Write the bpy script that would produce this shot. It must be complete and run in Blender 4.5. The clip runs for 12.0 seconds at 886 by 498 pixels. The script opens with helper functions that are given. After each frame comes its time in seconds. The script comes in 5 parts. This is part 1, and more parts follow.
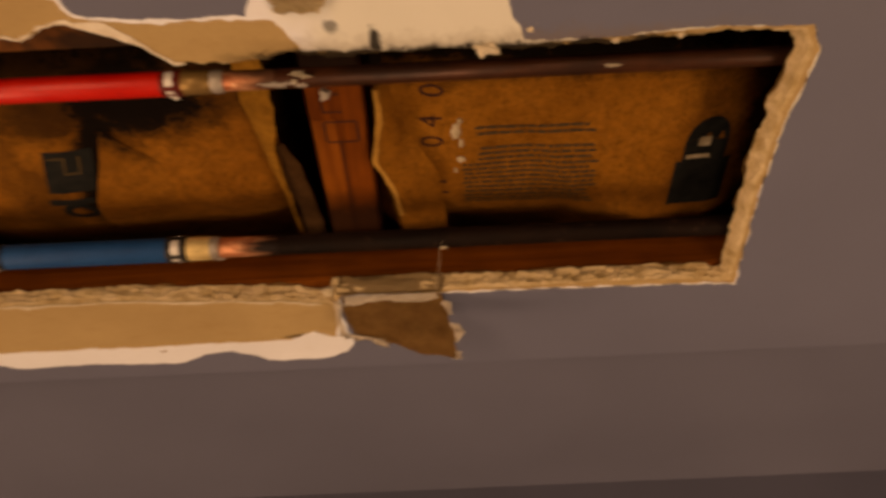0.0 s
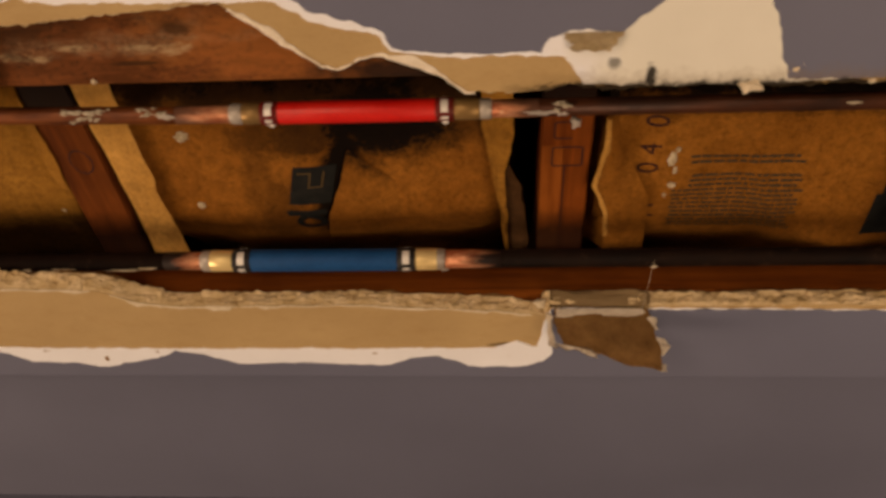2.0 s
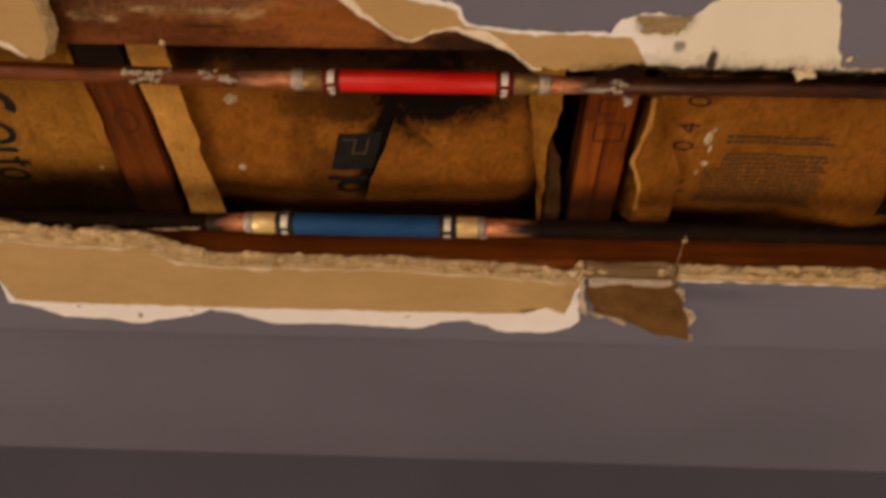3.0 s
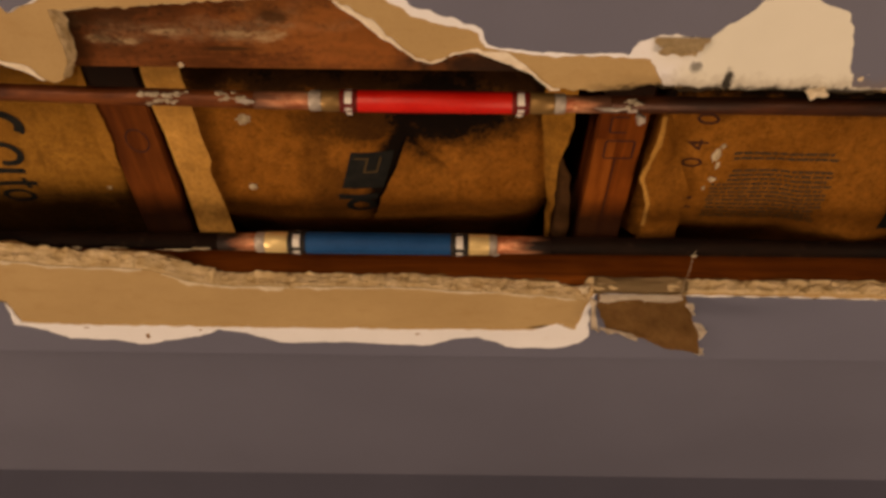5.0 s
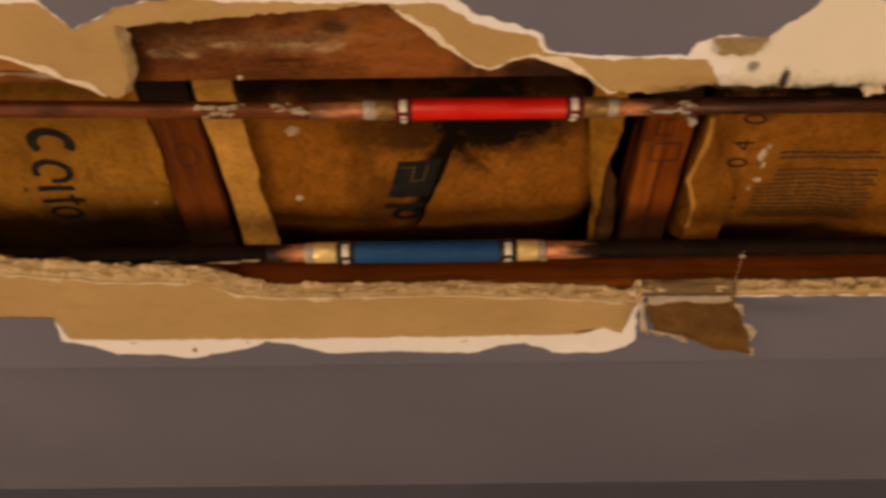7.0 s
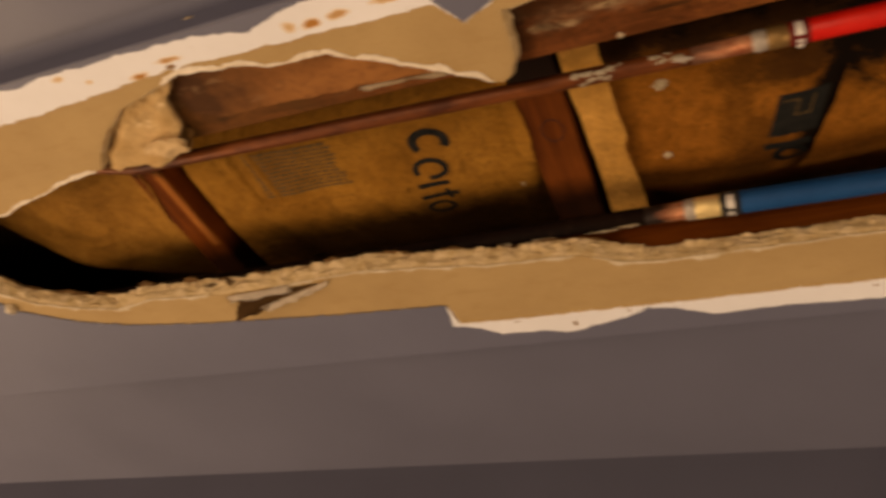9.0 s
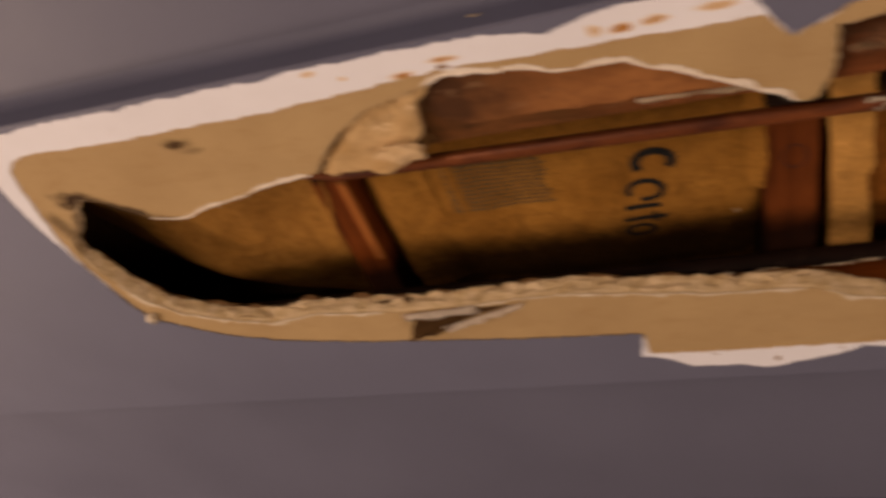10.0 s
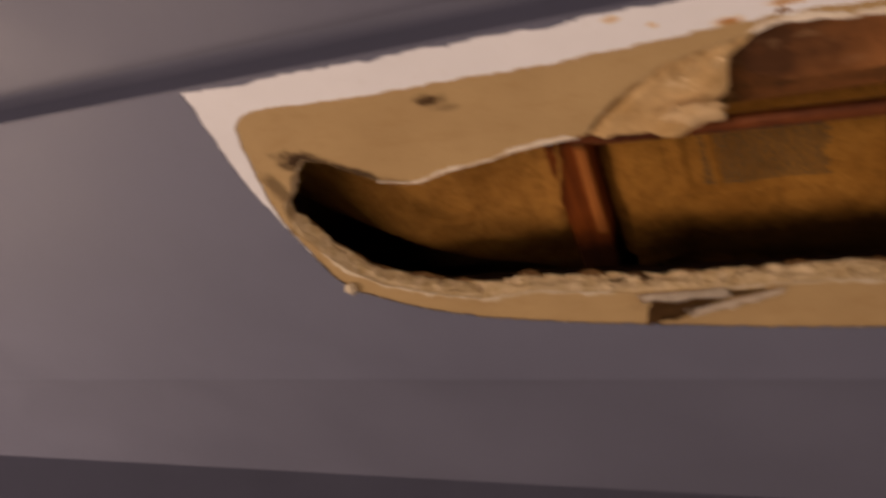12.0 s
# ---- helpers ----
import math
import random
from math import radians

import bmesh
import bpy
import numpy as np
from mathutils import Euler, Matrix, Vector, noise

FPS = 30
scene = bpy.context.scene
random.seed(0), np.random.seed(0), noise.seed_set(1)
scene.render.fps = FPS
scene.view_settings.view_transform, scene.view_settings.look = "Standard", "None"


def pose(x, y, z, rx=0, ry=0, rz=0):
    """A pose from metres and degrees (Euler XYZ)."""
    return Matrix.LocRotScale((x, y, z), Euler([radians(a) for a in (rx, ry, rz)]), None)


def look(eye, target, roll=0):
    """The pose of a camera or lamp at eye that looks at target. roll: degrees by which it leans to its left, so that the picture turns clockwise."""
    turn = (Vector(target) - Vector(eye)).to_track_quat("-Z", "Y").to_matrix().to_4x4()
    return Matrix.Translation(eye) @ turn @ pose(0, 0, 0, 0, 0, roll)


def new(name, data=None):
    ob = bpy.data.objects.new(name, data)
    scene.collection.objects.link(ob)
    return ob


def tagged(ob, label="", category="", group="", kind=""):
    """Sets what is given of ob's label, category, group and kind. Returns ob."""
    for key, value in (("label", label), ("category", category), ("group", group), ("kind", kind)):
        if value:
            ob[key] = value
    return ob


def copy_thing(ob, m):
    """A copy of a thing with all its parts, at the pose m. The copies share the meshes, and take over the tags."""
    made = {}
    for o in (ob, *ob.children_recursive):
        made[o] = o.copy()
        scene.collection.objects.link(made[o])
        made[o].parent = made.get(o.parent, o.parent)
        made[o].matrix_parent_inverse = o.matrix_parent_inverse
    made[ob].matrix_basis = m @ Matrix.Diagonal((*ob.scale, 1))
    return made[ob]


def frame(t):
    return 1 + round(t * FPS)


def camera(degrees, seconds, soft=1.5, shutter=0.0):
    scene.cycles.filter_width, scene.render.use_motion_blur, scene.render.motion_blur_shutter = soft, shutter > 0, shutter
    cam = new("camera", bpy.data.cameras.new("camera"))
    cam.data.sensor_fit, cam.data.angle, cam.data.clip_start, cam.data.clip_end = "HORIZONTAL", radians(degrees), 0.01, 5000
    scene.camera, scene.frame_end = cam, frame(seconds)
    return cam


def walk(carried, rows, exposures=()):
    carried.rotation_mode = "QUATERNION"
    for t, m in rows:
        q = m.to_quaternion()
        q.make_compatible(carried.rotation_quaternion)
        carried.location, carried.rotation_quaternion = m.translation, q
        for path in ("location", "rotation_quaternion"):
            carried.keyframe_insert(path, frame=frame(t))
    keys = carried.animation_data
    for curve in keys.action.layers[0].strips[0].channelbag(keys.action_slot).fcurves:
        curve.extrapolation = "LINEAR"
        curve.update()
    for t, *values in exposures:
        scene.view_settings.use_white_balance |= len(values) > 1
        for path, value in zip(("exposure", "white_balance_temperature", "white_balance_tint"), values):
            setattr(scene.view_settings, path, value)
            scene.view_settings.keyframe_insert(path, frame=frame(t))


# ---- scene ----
cam = camera(60.30, 12.0, soft=3.3, shutter=0.8)
PATH = [
    (0, (0.5520, -0.6130, 1.8966), (0.5443, 0.1370, 2.5581), -2.20),
    (0.5, (0.5359, -0.6374, 1.8751), (0.4408, 0.1057, 2.5375), 1.64),
    (1, (0.4970, -0.6560, 1.8721), (0.3343, 0.0791, 2.5303), 4.27),
    (1.5, (0.4641, -0.6579, 1.8530), (0.3303, 0.0605, 2.5357), 4.92),
    (2, (0.4080, -0.6526, 1.8549), (0.3373, 0.0726, 2.5399), 3.30),
    (2.5, (0.3638, -0.6772, 1.8547), (0.3215, 0.0632, 2.5256), 2.58),
    (3, (0.3385, -0.6730, 1.8411), (0.3153, 0.0856, 2.4923), 2.45),
    (3.2, (0.3303, -0.6773, 1.8435), (0.3047, 0.0952, 2.4780), 2.50),
    (4.8, (0.3066, -0.6815, 1.8409), (0.2996, 0.0721, 2.4981), 0.75),
    (5, (0.3094, -0.6789, 1.8430), (0.3104, 0.0696, 2.5061), 0.66),
    (5.5, (0.3080, -0.6715, 1.8468), (0.3218, 0.0713, 2.5162), -0.10),
    (6, (0.3021, -0.6791, 1.8474), (0.3198, 0.0594, 2.5214), -0.64),
    (6.5, (0.3042, -0.6808, 1.8432), (0.3157, 0.0607, 2.5141), -0.42),
    (6.7, (0.2927, -0.6745, 1.8374), (0.3011, 0.0611, 2.5148), -0.74),
    (8.3, (0.1899, -0.7025, 1.8401), (-0.0355, 0.0359, 2.4757), 4.93),
    (8.5, (0.1943, -0.6924, 1.8371), (-0.0932, 0.0277, 2.4686), 5.31),
    (9, (0.1714, -0.6748, 1.8328), (-0.1837, 0.0141, 2.4648), 9.51),
    (9.5, (0.1002, -0.6873, 1.8354), (-0.2972, -0.0227, 2.4681), 13.07),
    (10, (-0.0585, -0.7204, 1.8250), (-0.3754, -0.0406, 2.4865), 10.59),
    (10.5, (-0.1568, -0.7499, 1.8447), (-0.5110, -0.0663, 2.4828), 12.79),
    (11, (-0.1520, -0.7537, 1.8354), (-0.5383, -0.0748, 2.4598), 14.73),
    (11.5, (-0.1619, -0.7069, 1.8072), (-0.5485, -0.0286, 2.4320), 13.64),
    (12, (-0.2419, -0.7269, 1.8423), (-0.6344, -0.0479, 2.4628), 15.49),
]
EXPOSURE = [(0.0, -0.24, 11900, 32), (1.0, -0.08, 9302, 24.5), (2.5, -0.16, 8550, 23), (5.5, -0.15, 9410, 24.5), (8.5, -0.15, 10246, 24), (9.0, -0.16, 9626, 23), (9.5, -0.2, 7762, 24), (10.0, -0.33, 7504, 30), (10.5, -0.36, 8700, 25), (11.0, -0.28, 7138, 22), (11.5, -0.55, 7571, 23), (12.0, -0.53, 7200, 28)]
walk(cam, [(t, look(eye, target, roll)) for t, eye, target, roll in PATH], EXPOSURE)

# ---- light ----
# A closed room at night, lit by unseen warm lamps below the boxed-in pipes.
world = bpy.data.worlds.new("room_air")
world.use_nodes = True
world.node_tree.nodes["Background"].inputs[0].default_value = (0.05, 0.045, 0.04, 1)
world.node_tree.nodes["Background"].inputs[1].default_value = 0.2
scene.world = world

BASE = 2.30          # height of the box's underside
EDGE_FAR, EDGE_NEAR = -0.006, 0.450   # the box's two long edges, across the room
CEIL = 0.032         # the ceiling lies this much above the underside


def W(x, z, y=0.0):
    """A place by x along the pipes, z across the box, y above its underside."""
    return Vector((x, -z, BASE + y))


# Unseen lamps: one towards each end of the torn stretch, a weak added fill across the room.
for place, watts, radius in ((W(-2.50, -0.06, -1.65), 214, 0.55), (W(1.50, 0.50, -1.55), 62, 0.44), (W(-0.70, 1.90, -1.30), 57, 0.40)):
    lamp_data = bpy.data.lights.new("unseen_lamp", "POINT")
    lamp_data.energy = watts
    lamp_data.color = (1.0, 0.850, 0.660)
    lamp_data.shadow_soft_size = radius
    lamp = new("unseen_lamp", lamp_data)
    lamp.location = place


# ---- materials ----
class Nodes:
    """A small helper round one node material."""

    def __init__(self, name):
        self.mat = bpy.data.materials.new(name)
        self.mat.use_nodes = True
        self.tree = self.mat.node_tree
        self.bsdf = self.tree.nodes["Principled BSDF"]
        self.coord = self.add("ShaderNodeTexCoord").outputs["Object"]

    def add(self, kind, **inputs):
        node = self.tree.nodes.new(kind)
        for key, value in inputs.items():
            self.put(node.inputs[key.replace("_", " ")], value)
        return node

    def put(self, socket, value):
        if isinstance(value, bpy.types.NodeSocket):
            self.tree.links.new(value, socket)
        else:
            socket.default_value = value

    def noise(self, scale, detail=4.0, rough=0.55, stretch=(1, 1, 1), warp=0.0):
        m = self.add("ShaderNodeMapping", Vector=self.coord, Scale=stretch)
        n = self.add("ShaderNodeTexNoise", Vector=m.outputs[0], Scale=scale, Detail=detail, Roughness=rough, Distortion=warp)
        return n.outputs["Fac"]

    def ramp(self, fac, low, high, a=0.0, b=1.0):
        r = self.add("ShaderNodeMapRange", Value=fac)
        for key, v in (("From Min", low), ("From Max", high), ("To Min", a), ("To Max", b)):
            r.inputs[key].default_value = v
        return r.outputs[0]

    def mix(self, fac, a, b):
        n = self.add("ShaderNodeMix")
        n.data_type = "RGBA"
        self.put(n.inputs["Factor"], fac)
        self.put(n.inputs["A"], a if isinstance(a, bpy.types.NodeSocket) else (*a, 1))
        self.put(n.inputs["B"], b if isinstance(b, bpy.types.NodeSocket) else (*b, 1))
        return n.outputs["Result"]

    def math(self, op, a, b=0.0):
        n = self.add("ShaderNodeMath")
        n.operation = op
        self.put(n.inputs[0], a)
        self.put(n.inputs[1], b)
        return n.outputs[0]

    def blot(self, x, z, rx, rz, edge, angle=0.0, outer=1.5, inner=0.75):
        """A stain of ragged outline round one place of the plan: 1 in its heart, 0 outside."""
        split = self.add("ShaderNodeSeparateXYZ", Vector=self.coord)
        dx = self.math("SUBTRACT", split.outputs[0], x)
        dz = self.math("SUBTRACT", self.math("MULTIPLY", split.outputs[1], -1.0), z)
        c, s = math.cos(radians(angle)), math.sin(radians(angle))
        u = self.math("ADD", self.math("MULTIPLY", dx, c / rx), self.math("MULTIPLY", dz, s / rx))
        v = self.math("ADD", self.math("MULTIPLY", dx, -s / rz), self.math("MULTIPLY", dz, c / rz))
        d = self.math("SQRT", self.math("ADD", self.math("MULTIPLY", u, u), self.math("MULTIPLY", v, v)))
        return self.ramp(self.math("ADD", d, edge), outer, inner)

    def bump(self, height, strength=0.3, distance=0.002, under=None):
        b = self.add("ShaderNodeBump", Height=height)
        b.inputs["Strength"].default_value = strength
        b.inputs["Distance"].default_value = distance
        if under is not None:
            self.put(b.inputs["Normal"], under)
        return b.outputs["Normal"]

    def done(self, colour, rough=0.8, metal=0.0, normal=None, spec=0.3):
        self.put(self.bsdf.inputs["Base Color"], colour if isinstance(colour, bpy.types.NodeSocket) else (*colour, 1))
        self.put(self.bsdf.inputs["Roughness"], rough)
        self.put(self.bsdf.inputs["Metallic"], metal)
        self.bsdf.inputs["Specular IOR Level"].default_value = spec
        if normal is not None:
            self.put(self.bsdf.inputs["Normal"], normal)
        return self.mat


def rim_shade_and_tar(n, c):
    """Tar stains and a painted line of shade along the broken edge above the hot pipe."""
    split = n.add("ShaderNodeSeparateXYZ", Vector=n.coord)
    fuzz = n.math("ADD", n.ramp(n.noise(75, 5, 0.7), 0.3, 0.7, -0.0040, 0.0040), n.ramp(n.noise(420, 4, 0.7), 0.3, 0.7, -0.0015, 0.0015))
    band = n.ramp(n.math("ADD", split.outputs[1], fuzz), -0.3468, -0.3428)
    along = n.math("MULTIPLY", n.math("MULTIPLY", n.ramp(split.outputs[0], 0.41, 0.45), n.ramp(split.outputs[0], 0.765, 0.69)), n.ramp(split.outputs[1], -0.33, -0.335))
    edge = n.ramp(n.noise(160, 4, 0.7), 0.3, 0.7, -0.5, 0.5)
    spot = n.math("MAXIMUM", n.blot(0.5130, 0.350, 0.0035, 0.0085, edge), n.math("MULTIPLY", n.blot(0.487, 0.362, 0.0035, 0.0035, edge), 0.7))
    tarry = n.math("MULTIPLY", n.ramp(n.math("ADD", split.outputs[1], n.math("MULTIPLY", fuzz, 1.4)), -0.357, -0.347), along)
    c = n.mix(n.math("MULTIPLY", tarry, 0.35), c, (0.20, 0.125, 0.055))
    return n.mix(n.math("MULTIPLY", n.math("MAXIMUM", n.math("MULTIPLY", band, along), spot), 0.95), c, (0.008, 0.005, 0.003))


def paint_material(name, colour, dark_rim=False):
    n = Nodes(name)
    big = n.noise(5, 3)
    dust = n.noise(60, 5)
    c = n.mix(n.ramp(big, 0.3, 0.7), tuple(v * 0.94 for v in colour), tuple(min(1, v * 1.05) for v in colour))
    c = n.mix(n.ramp(dust, 0.62, 0.8, 0, 0.25), c, tuple(v * 0.8 for v in colour))
    if dark_rim:
        c = rim_shade_and_tar(n, c)
    nap = n.bump(n.noise(420, 3), 0.25, 0.0006)
    nap = n.bump(n.noise(18, 3), 0.25, 0.003, nap)
    return n.done(c, n.ramp(big, 0.3, 0.7, 0.5, 0.62), normal=nap, spec=0.35)


def speckled(name, dark, light, scale, rough=0.85, bump=0.4, depth=0.0015, spots=None, spec=0.2, stretch=(1, 1, 1), metal=0.0, dark_rim=False):
    n = Nodes(name)
    a = n.noise(scale, 5, 0.6, stretch)
    b = n.noise(scale * 7, 4, 0.6, stretch)
    c = n.mix(n.ramp(a, 0.3, 0.7), dark, light)
    c = n.mix(n.ramp(b, 0.45, 0.75, 0, 0.35), c, tuple(v * 0.65 for v in dark))
    if spots:
        c = n.mix(n.ramp(n.noise(scale * 2.3, 4, 0.65), 0.60, 0.72), c, spots)
    if dark_rim:
        c = rim_shade_and_tar(n, c)
    nrm = n.bump(b, bump, depth * 0.4)
    nrm = n.bump(a, bump, depth, nrm)
    return n.done(c, n.ramp(a, 0.3, 0.7, rough, min(1.0, rough + 0.1)), metal=metal, normal=nrm, spec=spec)


CHALK, DIRT, RUSSET = (0.46, 0.33, 0.19), (0.030, 0.014, 0.006), (0.36, 0.125, 0.032)
PLASTER_MARKS = ((0.300, 0.375, 0.11, 0.030, 0.45, RUSSET), (0.060, 0.390, 0.045, 0.012, 0.6, DIRT), (0.044, 0.366, 0.009, 0.016, 0.6, DIRT), (0.064, 0.3690, 0.010, 0.0028, 0.7, CHALK), (0.084, 0.3675, 0.009, 0.0026, 0.7, CHALK),
                 (0.110, 0.3750, 0.014, 0.0026, 0.6, CHALK), (0.160, 0.3735, 0.012, 0.0030, 0.7, CHALK), (0.183, 0.3735, 0.010, 0.0036, 0.7, CHALK), (0.189, 0.3880, 0.009, 0.0048, 0.75, DIRT), (0.150, 0.3620, 0.016, 0.0014, 0.75, DIRT))


def wood_material(name, dark, light, along, chalk=0.0):
    n = Nodes(name)
    stretch = (0.22 if chalk else 0.06, 1, 1) if along == "x" else (1, 0.06, 1)
    grain = n.noise(95, 6, 0.62, stretch, 0.6)
    fine = n.noise(420, 4, 0.6, stretch)
    blot = n.noise(9, 4)
    c = n.mix(n.ramp(grain, 0.34, 0.66), dark, light)
    c = n.mix(n.ramp(blot, 0.45, 0.75, 0, 0.6), c, tuple(v * 0.45 for v in dark))
    c = n.mix(n.ramp(fine, 0.55, 0.8, 0, 0.5), c, tuple(v * 0.5 for v in dark))
    if chalk:
        across = n.add("ShaderNodeSeparateXYZ", Vector=n.coord).outputs[1]
        lane = n.math("SUBTRACT", 1.0, n.math("MULTIPLY", n.math("ABSOLUTE", n.math("ADD", across, 0.381)), 55.0))
        smear = n.math("ADD", n.ramp(n.noise(30, 6, 0.6, (0.45, 1, 1)), 0.35, 0.65, -0.6, 0.6), n.ramp(lane, 0.0, 1.0, -0.3, 0.45))
        smear = n.math("MULTIPLY", n.ramp(smear, 0.1, 0.8), n.ramp(n.noise(110, 5, 0.7), 0.3, 0.65))
        c = n.mix(n.math("MULTIPLY", smear, 0.45 * chalk), c, (0.42, 0.31, 0.19))
        c = n.mix(n.ramp(n.noise(230, 5, 0.7), 0.52, 0.68, 0, 0.75), c, (0.045, 0.018, 0.008))
        c = n.mix(n.ramp(n.noise(7, 3, 0.5, (0.8, 1, 1)), 0.42, 0.66, 0, 0.55), c, (0.10, 0.055, 0.018))
        fuzz = n.math("ADD", n.ramp(n.noise(60, 5, 0.7, (0.6, 1, 1)), 0.3, 0.7, -0.6, 0.6), n.ramp(n.noise(260, 4, 0.7), 0.3, 0.7, -0.3, 0.3))
        crumble = n.ramp(n.noise(150, 6, 0.75, (0.6, 1, 1)), 0.38, 0.60)
        for x, z, rx, rz, amount, tint in PLASTER_MARKS:
            c = n.mix(n.math("MULTIPLY", n.math("MULTIPLY", n.blot(x, z, rx, rz, fuzz), crumble if tint is CHALK else 1.0), amount), c, tint)
        knot = n.ramp(n.noise(34, 3, 0.5, (0.7, 1, 1)), 0.64, 0.72)
        c = n.mix(n.math("MULTIPLY", knot, 0.7), c, (0.03, 0.015, 0.008))
    place = n.add("ShaderNodeSeparateXYZ", Vector=n.coord)
    edge = n.ramp(n.noise(60, 5, 0.65), 0.3, 0.7, -0.4, 0.4)
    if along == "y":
        # darkened past the hot pipe; shade painted in towards the cold pipe
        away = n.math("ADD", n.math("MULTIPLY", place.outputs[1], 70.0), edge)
        soot_shade = n.math("MAXIMUM", n.ramp(away, -18.5, -19.4, 0, 0.95), n.ramp(away, -11.0, -8.6, 0, 0.85))
        c = n.mix(soot_shade, c, (0.007, 0.005, 0.004))
    if chalk:
        dx = n.math("DIVIDE", n.math("SUBTRACT", place.outputs[0], 0.345), 0.062)
        dz = n.math("DIVIDE", n.math("ADD", place.outputs[1], 0.352), 0.022)
        d = n.math("SQRT", n.math("ADD", n.math("MULTIPLY", dx, dx), n.math("MULTIPLY", dz, dz)))
        c = n.mix(n.ramp(n.math("ADD", d, edge), 1.4, 0.5, 0, 0.9), c, (0.016, 0.010, 0.008))
        dx = n.math("DIVIDE", n.math("ADD", place.outputs[0], 0.225), 0.030)
        dz = n.math("DIVIDE", n.math("ADD", place.outputs[1], 0.384), 0.020)
        d = n.math("SQRT", n.math("ADD", n.math("MULTIPLY", dx, dx), n.math("MULTIPLY", dz, dz)))
        c = n.mix(n.ramp(n.math("ADD", d, edge), 1.4, 0.3, 0, 0.85), c, (0.030, 0.014, 0.008))
    nrm = n.bump(grain, 0.35, 0.001)
    return n.done(c, n.ramp(grain, 0.3, 0.7, 0.75, 0.9), normal=nrm, spec=0.08)


def kraft_material(name, tone=(1.0, 1.0, 1.0), soot_shade=(), strength=0.985, grain=0.75):
    """Asphalted brown paper with torch scorch and painted-in shade, rows of (x, z, half lengths, angle, amount)."""
    n = Nodes(name)
    fibre = n.noise(420, 5, 0.7)
    cloud = n.noise(13, 5, 0.6)
    mottle = n.noise(55, 5, 0.65)

    def c3(*v):
        return tuple(k * t for k, t in zip(v, tone))

    c = n.mix(n.ramp(cloud, 0.3, 0.7), c3(0.200, 0.0780, 0.0145), c3(0.375, 0.1597, 0.0354))
    c = n.mix(n.ramp(mottle, 0.44, 0.66, 0, 0.55 * grain), c, c3(0.115, 0.0417, 0.0086))
    c = n.mix(n.ramp(fibre, 0.46, 0.66, 0, 0.60 * grain), c, c3(0.085, 0.0304, 0.0064))
    c = n.mix(n.ramp(n.noise(150, 6, 0.75), 0.50, 0.62, 0, 0.5 * grain), c, c3(0.070, 0.0287, 0.0063))
    c = n.mix(n.ramp(n.noise(250, 6, 0.75), 0.54, 0.66, 0, 0.45 * grain), c, c3(0.46, 0.2137, 0.0644))
    c = n.mix(n.ramp(n.noise(34, 5, 0.65, (1.6, 0.5, 1)), 0.55, 0.7, 0, 0.35), c, c3(0.090, 0.0343, 0.0075))
    grime = n.math("MULTIPLY", n.ramp(n.noise(6.5, 4, 0.6), 0.50, 0.68), n.ramp(n.noise(160, 4, 0.7), 0.38, 0.6))
    c = n.mix(n.math("MULTIPLY", grime, 0.4), c, c3(0.045, 0.0170, 0.0054))
    if soot_shade:
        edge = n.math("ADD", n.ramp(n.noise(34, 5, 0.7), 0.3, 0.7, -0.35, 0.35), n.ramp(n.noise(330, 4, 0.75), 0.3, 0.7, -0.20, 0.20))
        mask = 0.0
        for x, z, rx, rz, angle, amount in soot_shade:
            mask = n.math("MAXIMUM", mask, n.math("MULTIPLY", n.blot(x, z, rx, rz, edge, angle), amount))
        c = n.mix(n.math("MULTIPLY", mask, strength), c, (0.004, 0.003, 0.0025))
    nrm = n.bump(fibre, 0.35, 0.0008)
    nrm = n.bump(n.noise(26, 5, 0.6, (1, 1, 1), 0.8), 0.6, 0.005, nrm)
    return n.done(c, n.ramp(cloud, 0.3, 0.7, 0.8, 0.95), normal=nrm, spec=0.05)


def copper_material(name, bright, dull, amount, shine=1.0):
    n = Nodes(name)
    tarnish = n.noise(38, 5, 0.65, (0.35, 1, 1))
    fine = n.noise(240, 3, 0.6, (0.3, 1, 1))
    c = n.mix(n.ramp(tarnish, 0.5 - amount, 0.75 - amount), bright, dull)
    c = n.mix(n.ramp(fine, 0.6, 0.8, 0, 0.5), c, tuple(v * 0.4 for v in dull))
    return n.done(c, n.ramp(tarnish, 0.3, 0.7, 0.32, 0.55), metal=n.ramp(tarnish, 0.35, 0.7, 0.85 * shine, 0.35 * shine), normal=n.bump(fine, 0.2, 0.0004), spec=0.22)


def copper_fade(name, x_clean, x_dark, dull):
    """Copper wiped bright by the torch at one end, turning dull along x in ragged tongues."""
    n = Nodes(name)
    split = n.add("ShaderNodeSeparateXYZ", Vector=n.coord)
    along = n.ramp(split.outputs[0], x_clean, x_dark)
    tongue = n.ramp(n.noise(90, 4, 0.6, (0.12, 1, 1)), 0.3, 0.7, -0.35, 0.35)
    t = n.ramp(n.math("ADD", along, tongue), 0.25, 0.8)
    fine = n.noise(240, 3, 0.6, (0.3, 1, 1))
    bright = n.mix(n.ramp(n.noise(130, 5, 0.7, (0.5, 1, 1)), 0.38, 0.62), (0.78, 0.36, 0.20), (0.42, 0.125, 0.060))
    bright = n.mix(n.ramp(n.noise(210, 4, 0.7), 0.60, 0.70, 0, 0.8), bright, (0.85, 0.68, 0.46))
    c = n.mix(t, bright, dull)
    return n.done(c, n.ramp(t, 0, 1, 0.52, 0.62), metal=n.ramp(t, 0, 1, 0.45, 0.1), normal=n.bump(fine, 0.2, 0.0004), spec=0.25)


